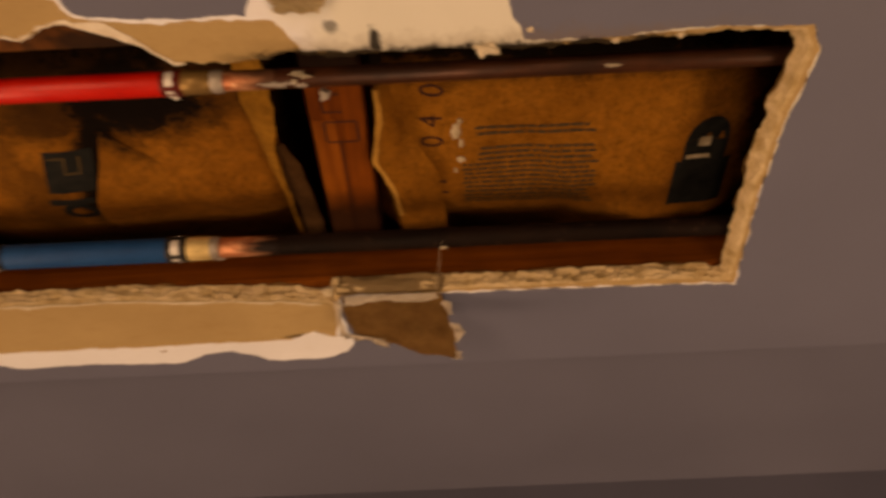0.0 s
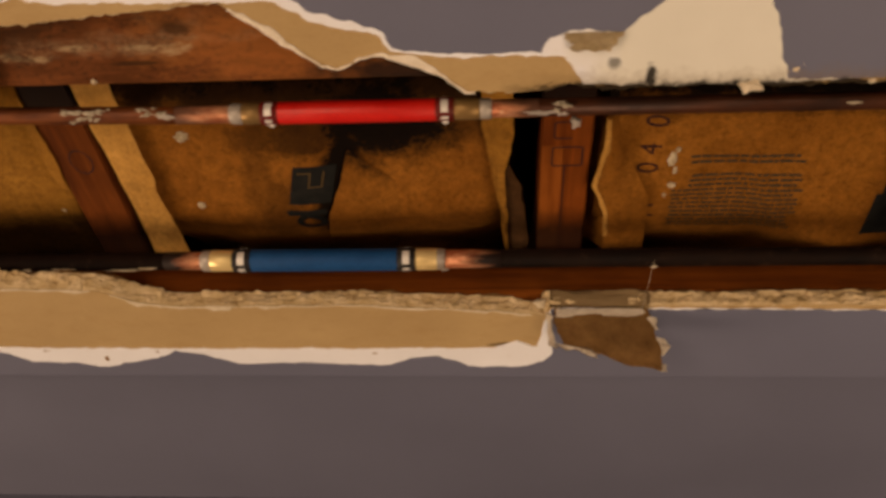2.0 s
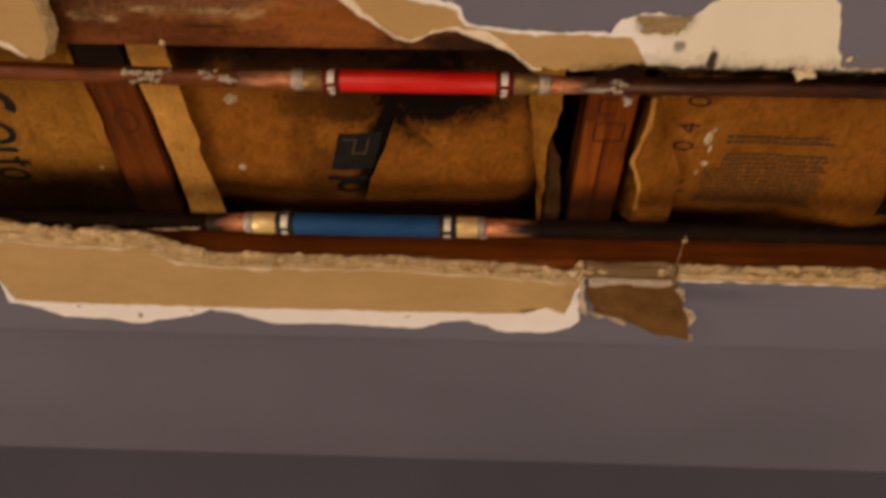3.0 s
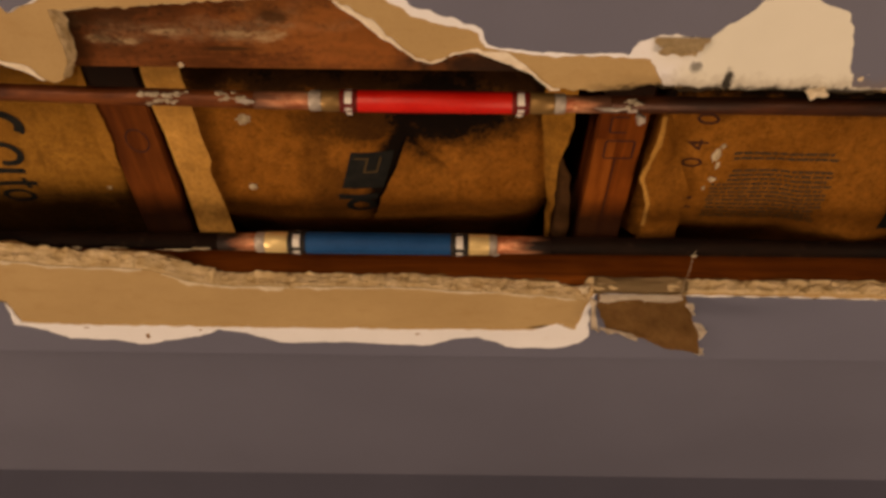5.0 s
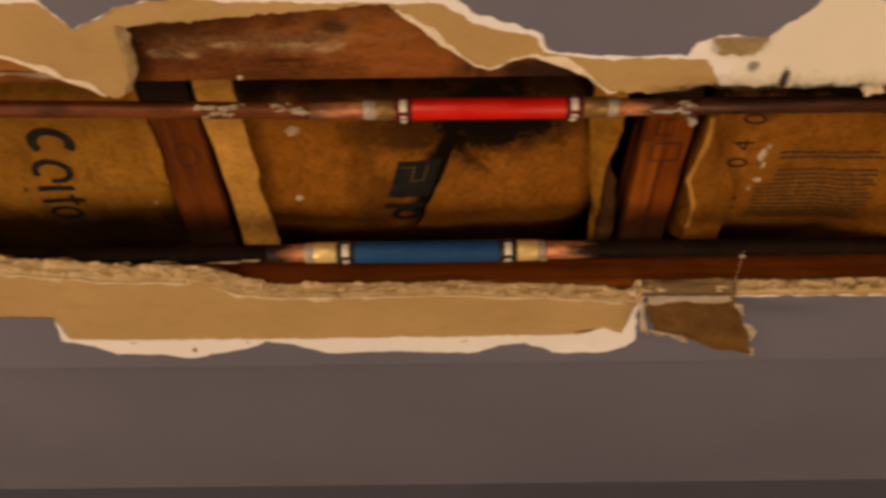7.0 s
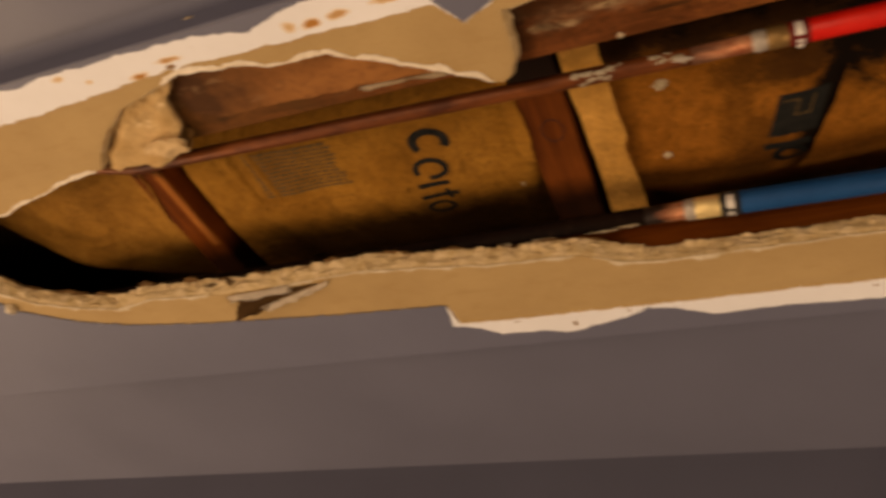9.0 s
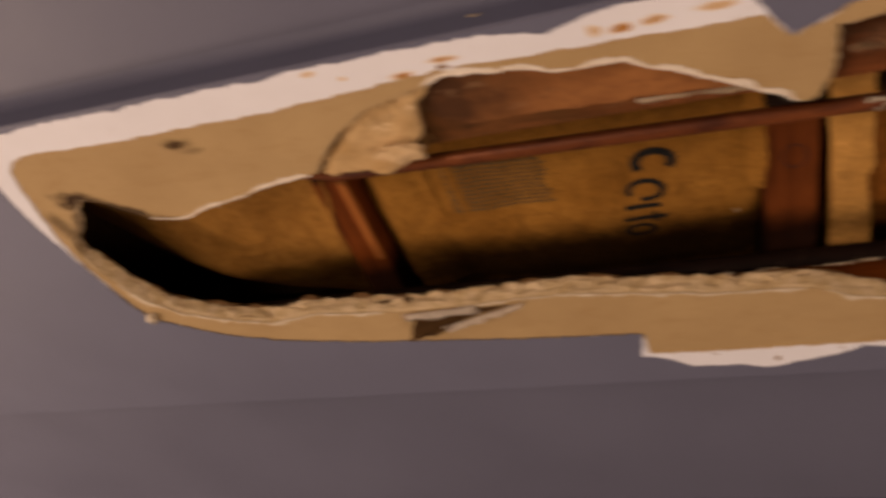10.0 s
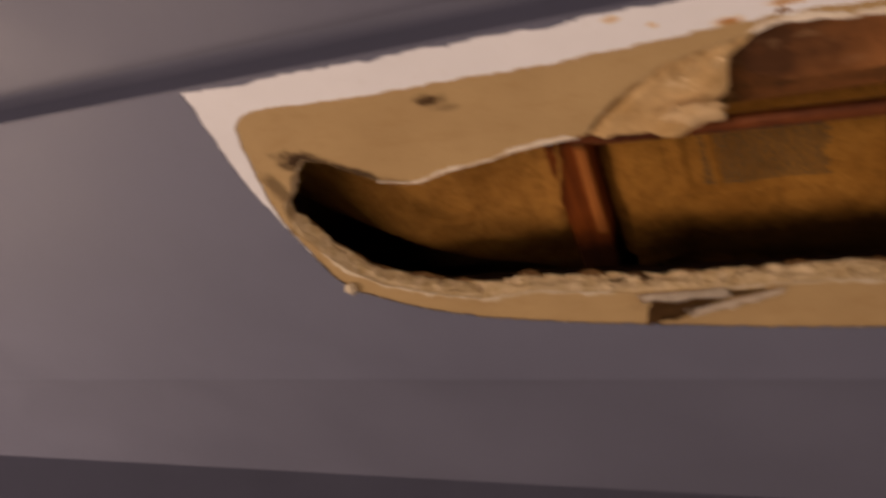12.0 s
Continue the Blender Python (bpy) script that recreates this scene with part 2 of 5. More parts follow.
PAINT = paint_material("grey_lavender_paint", (0.143, 0.1515, 0.214))
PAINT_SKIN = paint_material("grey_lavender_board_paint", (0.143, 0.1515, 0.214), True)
PAINT_CEILING = paint_material("ceiling_paint", (0.130, 0.1365, 0.192))
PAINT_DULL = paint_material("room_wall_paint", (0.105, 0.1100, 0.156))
FLOOR_MAT = speckled("floor_covering", (0.06, 0.05, 0.045), (0.09, 0.078, 0.07), 30)


def compound_material(name, stains):
    """White filler; rust bleeds through it in soft rings round old screws."""
    n = Nodes(name)
    a, b = n.noise(11, 4), n.noise(130, 4)
    c = n.mix(n.ramp(a, 0.3, 0.7), (0.80, 0.81, 0.845), (0.865, 0.88, 0.92))
    c = n.mix(n.ramp(b, 0.6, 0.8, 0, 0.2), c, (0.62, 0.56, 0.50))
    split = n.add("ShaderNodeSeparateXYZ", Vector=n.coord)
    # the patch beside the hot pipe is old cream primer, darkened along the broken edge
    near = n.ramp(split.outputs[1], -0.20, -0.24)
    wander = n.ramp(n.noise(40, 4, 0.6), 0.3, 0.7, -0.012, 0.012)
    old = n.math("MULTIPLY", near, n.ramp(n.math("ADD", split.outputs[0], wander), 0.452, 0.490))
    c = n.mix(old, c, n.mix(n.ramp(n.noise(9, 4), 0.3, 0.7), (0.715, 0.700, 0.615), (0.795, 0.780, 0.695)))
    edge = n.ramp(n.noise(75, 4, 0.65), 0.3, 0.7, -0.5, 0.5)
    halo, heart = 0.0, 0.0
    for x, z, rx, rz, hole in stains:
        dx = n.math("DIVIDE", n.math("SUBTRACT", split.outputs[0], x), 0.85 * rx)
        dz = n.math("DIVIDE", n.math("ADD", split.outputs[1], z), 0.85 * rz)
        d = n.math("SQRT", n.math("ADD", n.math("MULTIPLY", dx, dx), n.math("MULTIPLY", dz, dz)))
        d = n.math("ADD", d, edge)
        halo = n.math("MAXIMUM", halo, n.ramp(d, 1.35, 0.75))
        heart = n.math("MAXIMUM", heart, n.ramp(d, 0.95, 0.55, 0.0, hole))
    c = n.mix(n.math("MULTIPLY", halo, 0.7), c, (0.74, 0.46, 0.13))
    c = n.mix(heart, c, (0.44, 0.17, 0.025))
    c = rim_shade_and_tar(n, c)
    nrm = n.bump(b, 0.3, 0.0004)
    return n.done(c, 0.88, normal=n.bump(a, 0.35, 0.001, nrm), spec=0.2)


RUST_RINGS = ((0.152, 0.4300, 0.012, 0.0040, 0.3), (0.186, 0.4305, 0.011, 0.0040, 0.5), (0.208, 0.4290, 0.007, 0.003, 0.2), (-0.256, 0.4255, 0.011, 0.0036, 0.9),
              (-0.222, 0.4325, 0.012, 0.0032, 0.7), (-0.329, 0.4425, 0.007, 0.003, 0.2), (-0.303, 0.4325, 0.003, 0.002, 0.0), (-0.111, 0.4310, 0.006, 0.005, 0.3),
              (-0.094, 0.4285, 0.010, 0.0042, 0.9), (-0.070, 0.4310, 0.010, 0.0036, 0.6), (-0.03, 0.4320, 0.012, 0.003, 0.3))
COMPOUND = compound_material("white_joint_compound", RUST_RINGS)


def board_paper(name):
    """The tan inner paper of the board, fibres and faint stains in it, singed at the hole's far tip."""
    n = Nodes(name)
    a, b, fine = n.noise(14, 5), n.noise(70, 5, 0.65, (0.4, 1, 1)), n.noise(380, 4, 0.7)
    c = n.mix(n.ramp(a, 0.3, 0.7), (0.432, 0.2900, 0.1380), (0.500, 0.3460, 0.1690))
    c = n.mix(n.ramp(b, 0.52, 0.75, 0, 0.35), c, (0.36, 0.2093, 0.0818))
    c = n.mix(n.ramp(fine, 0.5, 0.75, 0, 0.3), c, (0.3, 0.1767, 0.0744))
    edge = n.math("ADD", n.ramp(n.noise(70, 5, 0.7), 0.3, 0.7, -0.5, 0.5), n.ramp(n.noise(300, 3, 0.7), 0.3, 0.7, -0.2, 0.2))
    singe = 0.0
    for x, z, rx, rz, angle, amount in ((-0.622, 0.354, 0.020, 0.011, -15, 0.95), (-0.588, 0.338, 0.034, 0.0075, -28, 0.9), (-0.545, 0.318, 0.026, 0.0035, -10, 0.55), (-0.662, 0.318, 0.008, 0.026, 15, 0.6),
                                        (0.414, 0.0455, 0.014, 0.0022, 6, 0.75), (-0.481, 0.400, 0.011, 0.0055, 0, 0.6), (-0.468, 0.3905, 0.010, 0.003, 0, 0.35)):
        singe = n.math("MAXIMUM", singe, n.math("MULTIPLY", n.blot(x, z, rx, rz, edge, angle), amount))
    c = rim_shade_and_tar(n, n.mix(singe, c, (0.035, 0.0149, 0.0056)))
    return n.done(c, 0.85, normal=n.bump(fine, 0.2, 0.0003, n.bump(b, 0.15, 0.0006)), spec=0.15)


PAPER = board_paper("tan_board_paper")
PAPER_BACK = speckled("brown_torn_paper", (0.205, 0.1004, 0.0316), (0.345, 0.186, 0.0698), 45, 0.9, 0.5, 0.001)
# the same torn paper with shade put into its colour
PAPER_SHADY = speckled("shaded_torn_paper", (0.085, 0.0418, 0.014), (0.17, 0.0884, 0.0326), 60, 0.9, 0.5, 0.001)
FLUFF = speckled("white_paper_fluff", (0.70, 0.60, 0.47), (0.90, 0.82, 0.70), 140, 0.95, 0.5, 0.001)
CORE_SHADE = speckled("shaded_core_strip", (0.30, 0.195, 0.095), (0.46, 0.325, 0.180), 40, 0.9, 0.4, 0.001, stretch=(0.3, 1, 1))
PAPER_OLIVE = speckled("olive_tan_paper", (0.46, 0.340, 0.185), (0.66, 0.535, 0.345), 60, 0.85, 0.4, 0.001)


def film_material(name):
    """Orange-brown paper film, darker at its torn end."""
    n = Nodes(name)
    a = n.noise(24, 5, 0.6, (0.5, 1, 1))
    c = n.mix(n.ramp(a, 0.3, 0.7), (0.2, 0.0763, 0.0242), (0.37, 0.1535, 0.0512))
    c = n.mix(n.ramp(n.noise(160., 3.72, 0.6045), 0.5, 0.7, 0, 0.4), c, (0.1, 0.0372, 0.013))
    at = n.add("ShaderNodeSeparateXYZ", Vector=n.coord)
    dx = n.math("DIVIDE", n.math("ADD", at.outputs[0], 0.232), 0.050)
    dz = n.math("DIVIDE", n.math("ADD", at.outputs[1], 0.386), 0.030)
    d = n.math("SQRT", n.math("ADD", n.math("MULTIPLY", dx, dx), n.math("MULTIPLY", dz, dz)))
    d = n.math("ADD", d, n.ramp(n.noise(45, 5, 0.6), 0.3, 0.7, -0.4, 0.4))
    c = n.mix(n.ramp(d, 1.5, 0.4, 0, 0.88), c, (0.05, 0.0205, 0.0093))
    smear = n.math("MULTIPLY", n.ramp(n.noise(50, 5, 0.6, (0.4, 1, 1)), 0.58, 0.72), n.ramp(d, 2.2, 1.2))
    c = n.mix(n.math("MULTIPLY", smear, 0.6), c, (0.5, 0.3162, 0.1674))
    return n.done(c, 0.88, normal=n.bump(a, 0.3, 0.0008), spec=0.15)


PAPER_FILM = film_material("orange_brown_paper_film")
GYPSUM = speckled("crumbled_gypsum", (0.45, 0.310, 0.145), (0.74, 0.580, 0.370), 80, 0.95, 0.7, 0.0022, stretch=(0.9, 1, 1.1), dark_rim=True)
GYPSUM_DIRTY = speckled("dirty_broken_gypsum", (0.44, 0.270, 0.108), (0.67, 0.465, 0.240), 26, 0.95, 0.12, 0.0010, spots=(0.84, 0.66, 0.42))
GYPSUM_PALE = speckled("pale_broken_gypsum", (0.56, 0.375, 0.185), (0.74, 0.54, 0.315), 40, 0.95, 0.15, 0.0010)
WOOD_RED = wood_material("reddish_lumber", (0.090, 0.027, 0.0082), (0.245, 0.079, 0.0260), "x", 0.85)
WOOD_LOW = wood_material("brown_nailer_lumber", (0.135, 0.0335, 0.0056), (0.25, 0.0698, 0.0102), "x")
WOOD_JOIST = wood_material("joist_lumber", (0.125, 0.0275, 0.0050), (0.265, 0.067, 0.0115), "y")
WOOD_LIT_SIDE = wood_material("lit_side_joist_lumber", (0.19, 0.048, 0.0085), (0.34, 0.098, 0.018), "y")
WOOD_BRIGHT = wood_material("bright_orange_lumber", (0.23, 0.074, 0.017), (0.43, 0.150, 0.037), "y")
WOOD_DARK_RED = wood_material("dark_red_joist_lumber", (0.105, 0.0251, 0.0056), (0.205, 0.0558, 0.0121), "y")
WOOD_DECK = wood_material("deck_boards", (0.1, 0.0558, 0.0279), (0.16, 0.093, 0.0465), "x")
# its one blot paints in the shade towards the cold pipe
KRAFT = kraft_material("kraft_paper", (1.11, 1.21, 1.06), soot_shade=((-0.15, 0.080, 0.30, 0.055, 0, 0.70),), grain=0.55)
# the same paper in a lighter, yellower tone
KRAFT_END = kraft_material("lighter_kraft_paper", (1.28, 1.45, 1.48), grain=0.55)
# torch scorch, with the shade above the hot pipe painted in as wide bands
SCORCH_SHADE = ((0.072, 0.336, 0.030, 0.030, 0, 0.80), (0.315, 0.258, 0.062, 0.036, 0, 1.0), (0.262, 0.190, 0.017, 0.078, -17, 1.0), (0.238, 0.242, 0.034, 0.020, 20, 0.75), (0.192, 0.215, 0.012, 0.070, -12, 0.35),
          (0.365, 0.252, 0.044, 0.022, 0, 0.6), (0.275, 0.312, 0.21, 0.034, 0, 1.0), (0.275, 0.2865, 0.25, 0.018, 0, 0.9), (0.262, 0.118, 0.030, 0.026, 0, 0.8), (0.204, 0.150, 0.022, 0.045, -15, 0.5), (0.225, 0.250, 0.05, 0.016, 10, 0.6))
KRAFT_SOOT_SHADE = kraft_material("scorched_kraft_paper", (1.00, 0.90, 0.74), soot_shade=SCORCH_SHADE)
KRAFT_FOLD = kraft_material("singed_kraft_paper", (0.98, 0.90, 0.76), soot_shade=((0.322, 0.246, 0.050, 0.034, 20, 1.0), (0.352, 0.238, 0.040, 0.018, 0, 0.6)), strength=0.97)
# the rows paint in shade above the hot pipe and at the right end
KRAFT_PRINTED = kraft_material("printed_kraft_paper", (0.97, 0.89, 0.72), soot_shade=((0.66, 0.312, 0.34, 0.036, 0, 1.0), (0.66, 0.2845, 0.40, 0.019, 0, 1.0), (0.842, 0.22, 0.034, 0.16, 0, 0.9)))
KRAFT_PALE = kraft_material("pale_kraft_flange", (1.98, 2.48, 3.10), grain=0.5)
FIBRE = speckled("dusty_glass_fibre", (0.050, 0.021, 0.0070), (0.098, 0.044, 0.0150), 120, 0.95, 0.6, 0.002)
INK = speckled("black_print", (0.008, 0.009, 0.009), (0.021, 0.021, 0.019), 90, 0.8, 0.1, 0.0003, spec=0.08)
INK_LINE = speckled("grey_print_line", (0.078, 0.049, 0.019), (0.128, 0.082, 0.034), 160, 0.7, 0.1, 0.0003)
INK_ROW = speckled("fine_print", (0.032, 0.023, 0.012), (0.066, 0.046, 0.023), 160, 0.7, 0.1, 0.0003)
STAMP = speckled("lumber_stamp", (0.030, 0.008, 0.006), (0.06, 0.018, 0.010), 90, 0.7, 0.1, 0.0003)
COPPER_OLD = copper_material("tarnished_copper", (0.235, 0.070, 0.022), (0.075, 0.020, 0.008), 0.12, 0.3)
COPPER_BROWN = copper_material("brown_copper", (0.085, 0.028, 0.013), (0.030, 0.011, 0.006), 0.14, 0.3)
COPPER_DARK = speckled("blackened_copper", (0.005, 0.003, 0.0025), (0.017, 0.008, 0.005), 38, 0.6, 0.2, 0.0004, spots=(0.034, 0.019, 0.013), stretch=(0.35, 1, 1), spec=0.07)
BRASS_DULL = copper_material("dull_brass_fitting", (0.30, 0.18, 0.07), (0.12, 0.07, 0.03), 0.02, 0.7)
BRASS = copper_material("brass_fitting", (0.86, 0.66, 0.32), (0.50, 0.33, 0.13), -0.02, 0.55)
SOLDER = copper_material("solder_tin", (0.46, 0.41, 0.36), (0.20, 0.155, 0.12), 0.0, 0.4)
STEEL = copper_material("steel_clamp", (0.78, 0.75, 0.70), (0.40, 0.37, 0.33), -0.02, 0.25)
BLACK_BAND = speckled("black_band", (0.015, 0.014, 0.014), (0.03, 0.028, 0.026), 80, 0.5, 0.1)
RED_TUBE = speckled("red_plastic_tube", (0.62, 0.010, 0.008), (0.72, 0.018, 0.012), 40, 0.38, 0.06, 0.0004, spec=0.5)
BLUE_TUBE = speckled("blue_plastic_tube", (0.002, 0.056, 0.180), (0.004, 0.074, 0.225), 40, 0.55, 0.06, 0.0004, spec=0.2)
RED_BAND = speckled("dark_red_band", (0.10, 0.008, 0.006), (0.18, 0.014, 0.010), 80, 0.5, 0.1)
SPLAT = speckled("plaster_splash", (0.32, 0.24, 0.14), (0.68, 0.58, 0.43), 150, 0.9, 0.5)
SPATTER = speckled("dirty_plaster_spatter", (0.30, 0.25, 0.18), (0.60, 0.53, 0.41), 220, 0.9, 0.5)
DARK_HOLE = speckled("screw_hole", (0.06, 0.03, 0.012), (0.13, 0.075, 0.03), 200, 0.9, 0.4)


# ---- building helpers ----
def thing(name, at, label, category, kind="", group=""):
    ob = new(name)
    ob.empty_display_size = 0.02
    ob.location = at
    return tagged(ob, label, category, group, kind)


def under(ob, parent):
    ob.parent = parent
    place = Vector(parent.location)
    up = parent.parent
    if up is None and parent.type == "EMPTY":
        ob.matrix_parent_inverse = Matrix.Translation(-place)
    return ob


def part(name, bm, material, parent=None, label="", smooth=False):
    mesh = bpy.data.meshes.new(name)
    bm.normal_update()
    bmesh.ops.recalc_face_normals(bm, faces=bm.faces[:])
    # open sheets of paper and print face down, towards the room
    if any(e.is_boundary for e in bm.edges) and sum(f.normal.z * f.calc_area() for f in bm.faces) > 0:
        bmesh.ops.reverse_faces(bm, faces=bm.faces[:])
    bm.to_mesh(mesh)
    bm.free()
    mesh.materials.append(material)
    if smooth:
        for p in mesh.polygons:
            p.use_smooth = True
    ob = new(name, mesh)
    if parent is not None:
        under(ob, parent)
    if label:
        tagged(ob, label)
    return ob


def box(bm, x0, x1, z0, z1, y0, y1, bevel=0.0):
    made = bmesh.ops.create_cube(bm, size=1)["verts"]
    for v in made:
        v.co = W(x0 + (x1 - x0) * (v.co.x + 0.5), z0 + (z1 - z0) * (v.co.y + 0.5), y0 + (y1 - y0) * (v.co.z + 0.5))
    bmesh.ops.reverse_faces(bm, faces=list({f for v in made for f in v.link_faces}))
    bm.normal_update()
    if bevel:
        edges = list({e for v in made for e in v.link_edges})
        bmesh.ops.bevel(bm, geom=edges, offset=bevel, segments=2, affect="EDGES")
    return bm


def fbm(x, z, seed, octaves=4):
    total, size = 0.0, 1.0
    for k in range(octaves):
        total += size * noise.noise((x * 2 ** k, z * 2 ** k, seed * 7.31 + k * 3.7))
        size *= 0.55
    return total


def ragged(knots, step, wave, amount, seed):
    """The closed outline through the knots, torn: short steps, pushed in and out by noise."""
    out = []
    for (ax, az), (bx, bz) in zip(knots, knots[1:] + knots[:1]):
        length = math.hypot(bx - ax, bz - az)
        count = max(1, round(length / step))
        for k in range(count):
            x, z = ax + (bx - ax) * k / count, az + (bz - az) * k / count
            nx, nz = (az - bz) / max(length, 1e-6), (bx - ax) / max(length, 1e-6)
            push = amount * fbm(x / wave, z / wave, seed)
            out.append((x + nx * push, z + nz * push))
    return out


def shrink(loop, by, wave, seed, rough, ease=None):
    """The outline moved towards the hole's middle by about that much, unevenly."""
    out, n = [], len(loop)
    area = sum(loop[i][0] * loop[(i + 1) % n][1] - loop[(i + 1) % n][0] * loop[i][1] for i in range(n))
    sign = 1 if area > 0 else -1
    for i in range(n):
        (ax, az), (bx, bz) = loop[i - 3], loop[(i + 3) % n]
        d = math.hypot(bx - ax, bz - az) or 1e-6
        nx, nz = -(bz - az) / d * sign, (bx - ax) / d * sign
        x, z = loop[i]
        push = by * (1 + rough * fbm(x / wave, z / wave, seed)) * (ease(x, z) if ease else 1)
        out.append((x + nx * push, z + nz * push))
    return out


def sheet_with_hole(loop, x0, x1, z0, z1, y):
    """A bmesh of a rectangle with that hole, at one height; returns it and the hole's verts in order."""
    bm = bmesh.new()
    hole = [bm.verts.new(W(x, z, y)) for x, z in loop]
    rim = []
    for ax, az, bx, bz in ((x0, z0, x1, z0), (x1, z0, x1, z1), (x1, z1, x0, z1), (x0, z1, x0, z0)):
        for k in range(24):
            rim.append(bm.verts.new(W(ax + (bx - ax) * k / 24, az + (bz - az) * k / 24, y)))
    edges = []
    for ring in (hole, rim):
        edges += [bm.edges.new((a, b)) for a, b in zip(ring, ring[1:] + ring[:1])]
    bmesh.ops.triangle_fill(bm, use_beauty=True, use_dissolve=False, edges=edges)
    return bm, hole, rim


def layer(name, loops, heights, x0, x1, z0, z1, material, parent, label):
    """A sheet with a hole whose wall follows the loops from the lowest height to the highest."""
    bm, hole, rim = sheet_with_hole(loops[0], x0, x1, z0, z1, heights[0])
    below = hole
    for loop, h in zip(loops[1:], heights[1:]):
        ring = [bm.verts.new(W(x, z, h)) for x, z in loop]
        for i in range(len(ring)):
            j = (i + 1) % len(ring)
            bm.faces.new((below[i], below[j], ring[j], ring[i]))
        below = ring
    top = [bm.verts.new(v.co + Vector((0, 0, heights[-1] - heights[0]))) for v in rim]
    for i in range(len(rim)):
        j = (i + 1) % len(rim)
        bm.faces.new((rim[i], rim[j], top[j], top[i]))
    return part(name, bm, material, parent, label)


def lathe(bm, profile, z, y, segments=28, rise=0.0):
    """A turned piece along x: rows of (x, radius)."""
    rings = []
    for x, r in profile:
        rings.append([bm.verts.new(W(x, z + rise * max(0.0, 0.16 - x) + (11 * rise * max(0.0, -0.365 - x) if rise else 0.0) + r * math.cos(a), y + r * math.sin(a)))
                      for a in (2 * math.pi * k / segments for k in range(segments))])
    for a, b in zip(rings, rings[1:]):
        for k in range(segments):
            j = (k + 1) % segments
            bm.faces.new((a[k], a[j], b[j], b[k]))
    bm.faces.new(rings[0])
    bm.faces.new(rings[-1])
    return bm


def lump(bm, x, z, y, rx, rz, ry, seed, rough=0.35, detail=3):
    """A crumb or splash: an uneven little ball."""
    made = bmesh.ops.create_icosphere(bm, subdivisions=detail, radius=1)["verts"]
    for v in made:
        d = v.co.normalized()
        k = 1 + rough * fbm(d.x * 1.4 + seed, d.y * 1.4 + d.z * 1.3, seed, 3)
        v.co = W(x + d.x * rx * k, z + d.y * rz * k, y + d.z * ry * k)
    return bm


# ---- the boxed-in pipe run: torn board ----
LOWER_EDGE = [(-0.672, 0.305), (-0.679, 0.268), (-0.651, 0.207), (-0.621, 0.178), (-0.566, 0.157), (-0.515, 0.144),
              (-0.464, 0.155), (-0.355, 0.144), (-0.18, 0.150), (-0.05, 0.132), (0.035, 0.128), (0.065, 0.113),
              (0.10, 0.105), (0.267, 0.106), (0.40, 0.098), (0.453, 0.089), (0.456, 0.104), (0.62, 0.103), (0.72, 0.105), (0.772, 0.100)]
RIGHT_END = [(0.792, 0.097), (0.788, 0.15), (0.783, 0.21), (0.783, 0.28), (0.787, 0.326), (0.778, 0.345)]
UPPER_EDGE = [(0.73, 0.346), (0.664, 0.342), (0.594, 0.340), (0.565, 0.343), (0.483, 0.341), (0.459, 0.346), (0.437, 0.341),
              (0.387, 0.341), (0.371, 0.355), (0.348, 0.365), (0.332, 0.373), (0.316, 0.371), (0.300, 0.362), (0.290, 0.365),
              (0.254, 0.394), (0.230, 0.414), (0.108, 0.405), (0.043, 0.400), (0.040, 0.358), (0.033, 0.343), (0.024, 0.342)]
LEFT_EDGE = [(-0.003, 0.357), (-0.061, 0.386), (-0.095, 0.402), (-0.144, 0.405), (-0.17, 0.412), (-0.225, 0.418), (-0.246, 0.412),
             (-0.30, 0.400), (-0.34, 0.375), (-0.369, 0.345), (-0.431, 0.337), (-0.481, 0.327), (-0.523, 0.316), (-0.558, 0.321),
             (-0.601, 0.349), (-0.621, 0.358), (-0.645, 0.337), (-0.655, 0.318)]
HOLE = LOWER_EDGE + RIGHT_END + UPPER_EDGE + LEFT_EDGE

# Where the white compound starts, and where the paint starts; both follow the hole where nothing is torn.
WHITE_LOW = [(-0.673, 0.379), (-0.677, 0.352), (-0.681, 0.330), (-0.6845, 0.29), (-0.672, 0.20), (-0.656, 0.168), (-0.585, 0.131), (-0.514, 0.110), (-0.417, 0.097),
             (-0.268, 0.083), (-0.122, 0.075), (-0.120, 0.042), (-0.08, 0.039), (0.149, 0.038), (0.404, 0.039), (0.426, 0.050),
             (0.446, 0.042), (0.452, 0.080)]
WHITE_RIGHT = [(0.458, 0.1005), (0.62, 0.0995), (0.775, 0.0965), (0.7955, 0.094), (0.7915, 0.15), (0.7865, 0.21), (0.7865, 0.28), (0.7905, 0.328), (0.780, 0.3485), (0.73, 0.3495)]
WHITE_UP = [(0.60, 0.3425), (0.52, 0.3435), (0.468, 0.346), (0.455, 0.368), (0.424, 0.370), (0.374, 0.370), (0.338, 0.376),
            (0.333, 0.387), (0.288, 0.399), (0.268, 0.414), (0.16, 0.4165), (0.115, 0.4175), (0.10, 0.4228), (0.05, 0.4142), (0.016, 0.3980), (0.0, 0.418), (-0.07, 0.420),
            (-0.125, 0.421), (-0.235, 0.424), (-0.37, 0.416), (-0.53, 0.415), (-0.615, 0.4185), (-0.640, 0.418), (-0.655, 0.413), (-0.666, 0.403)]
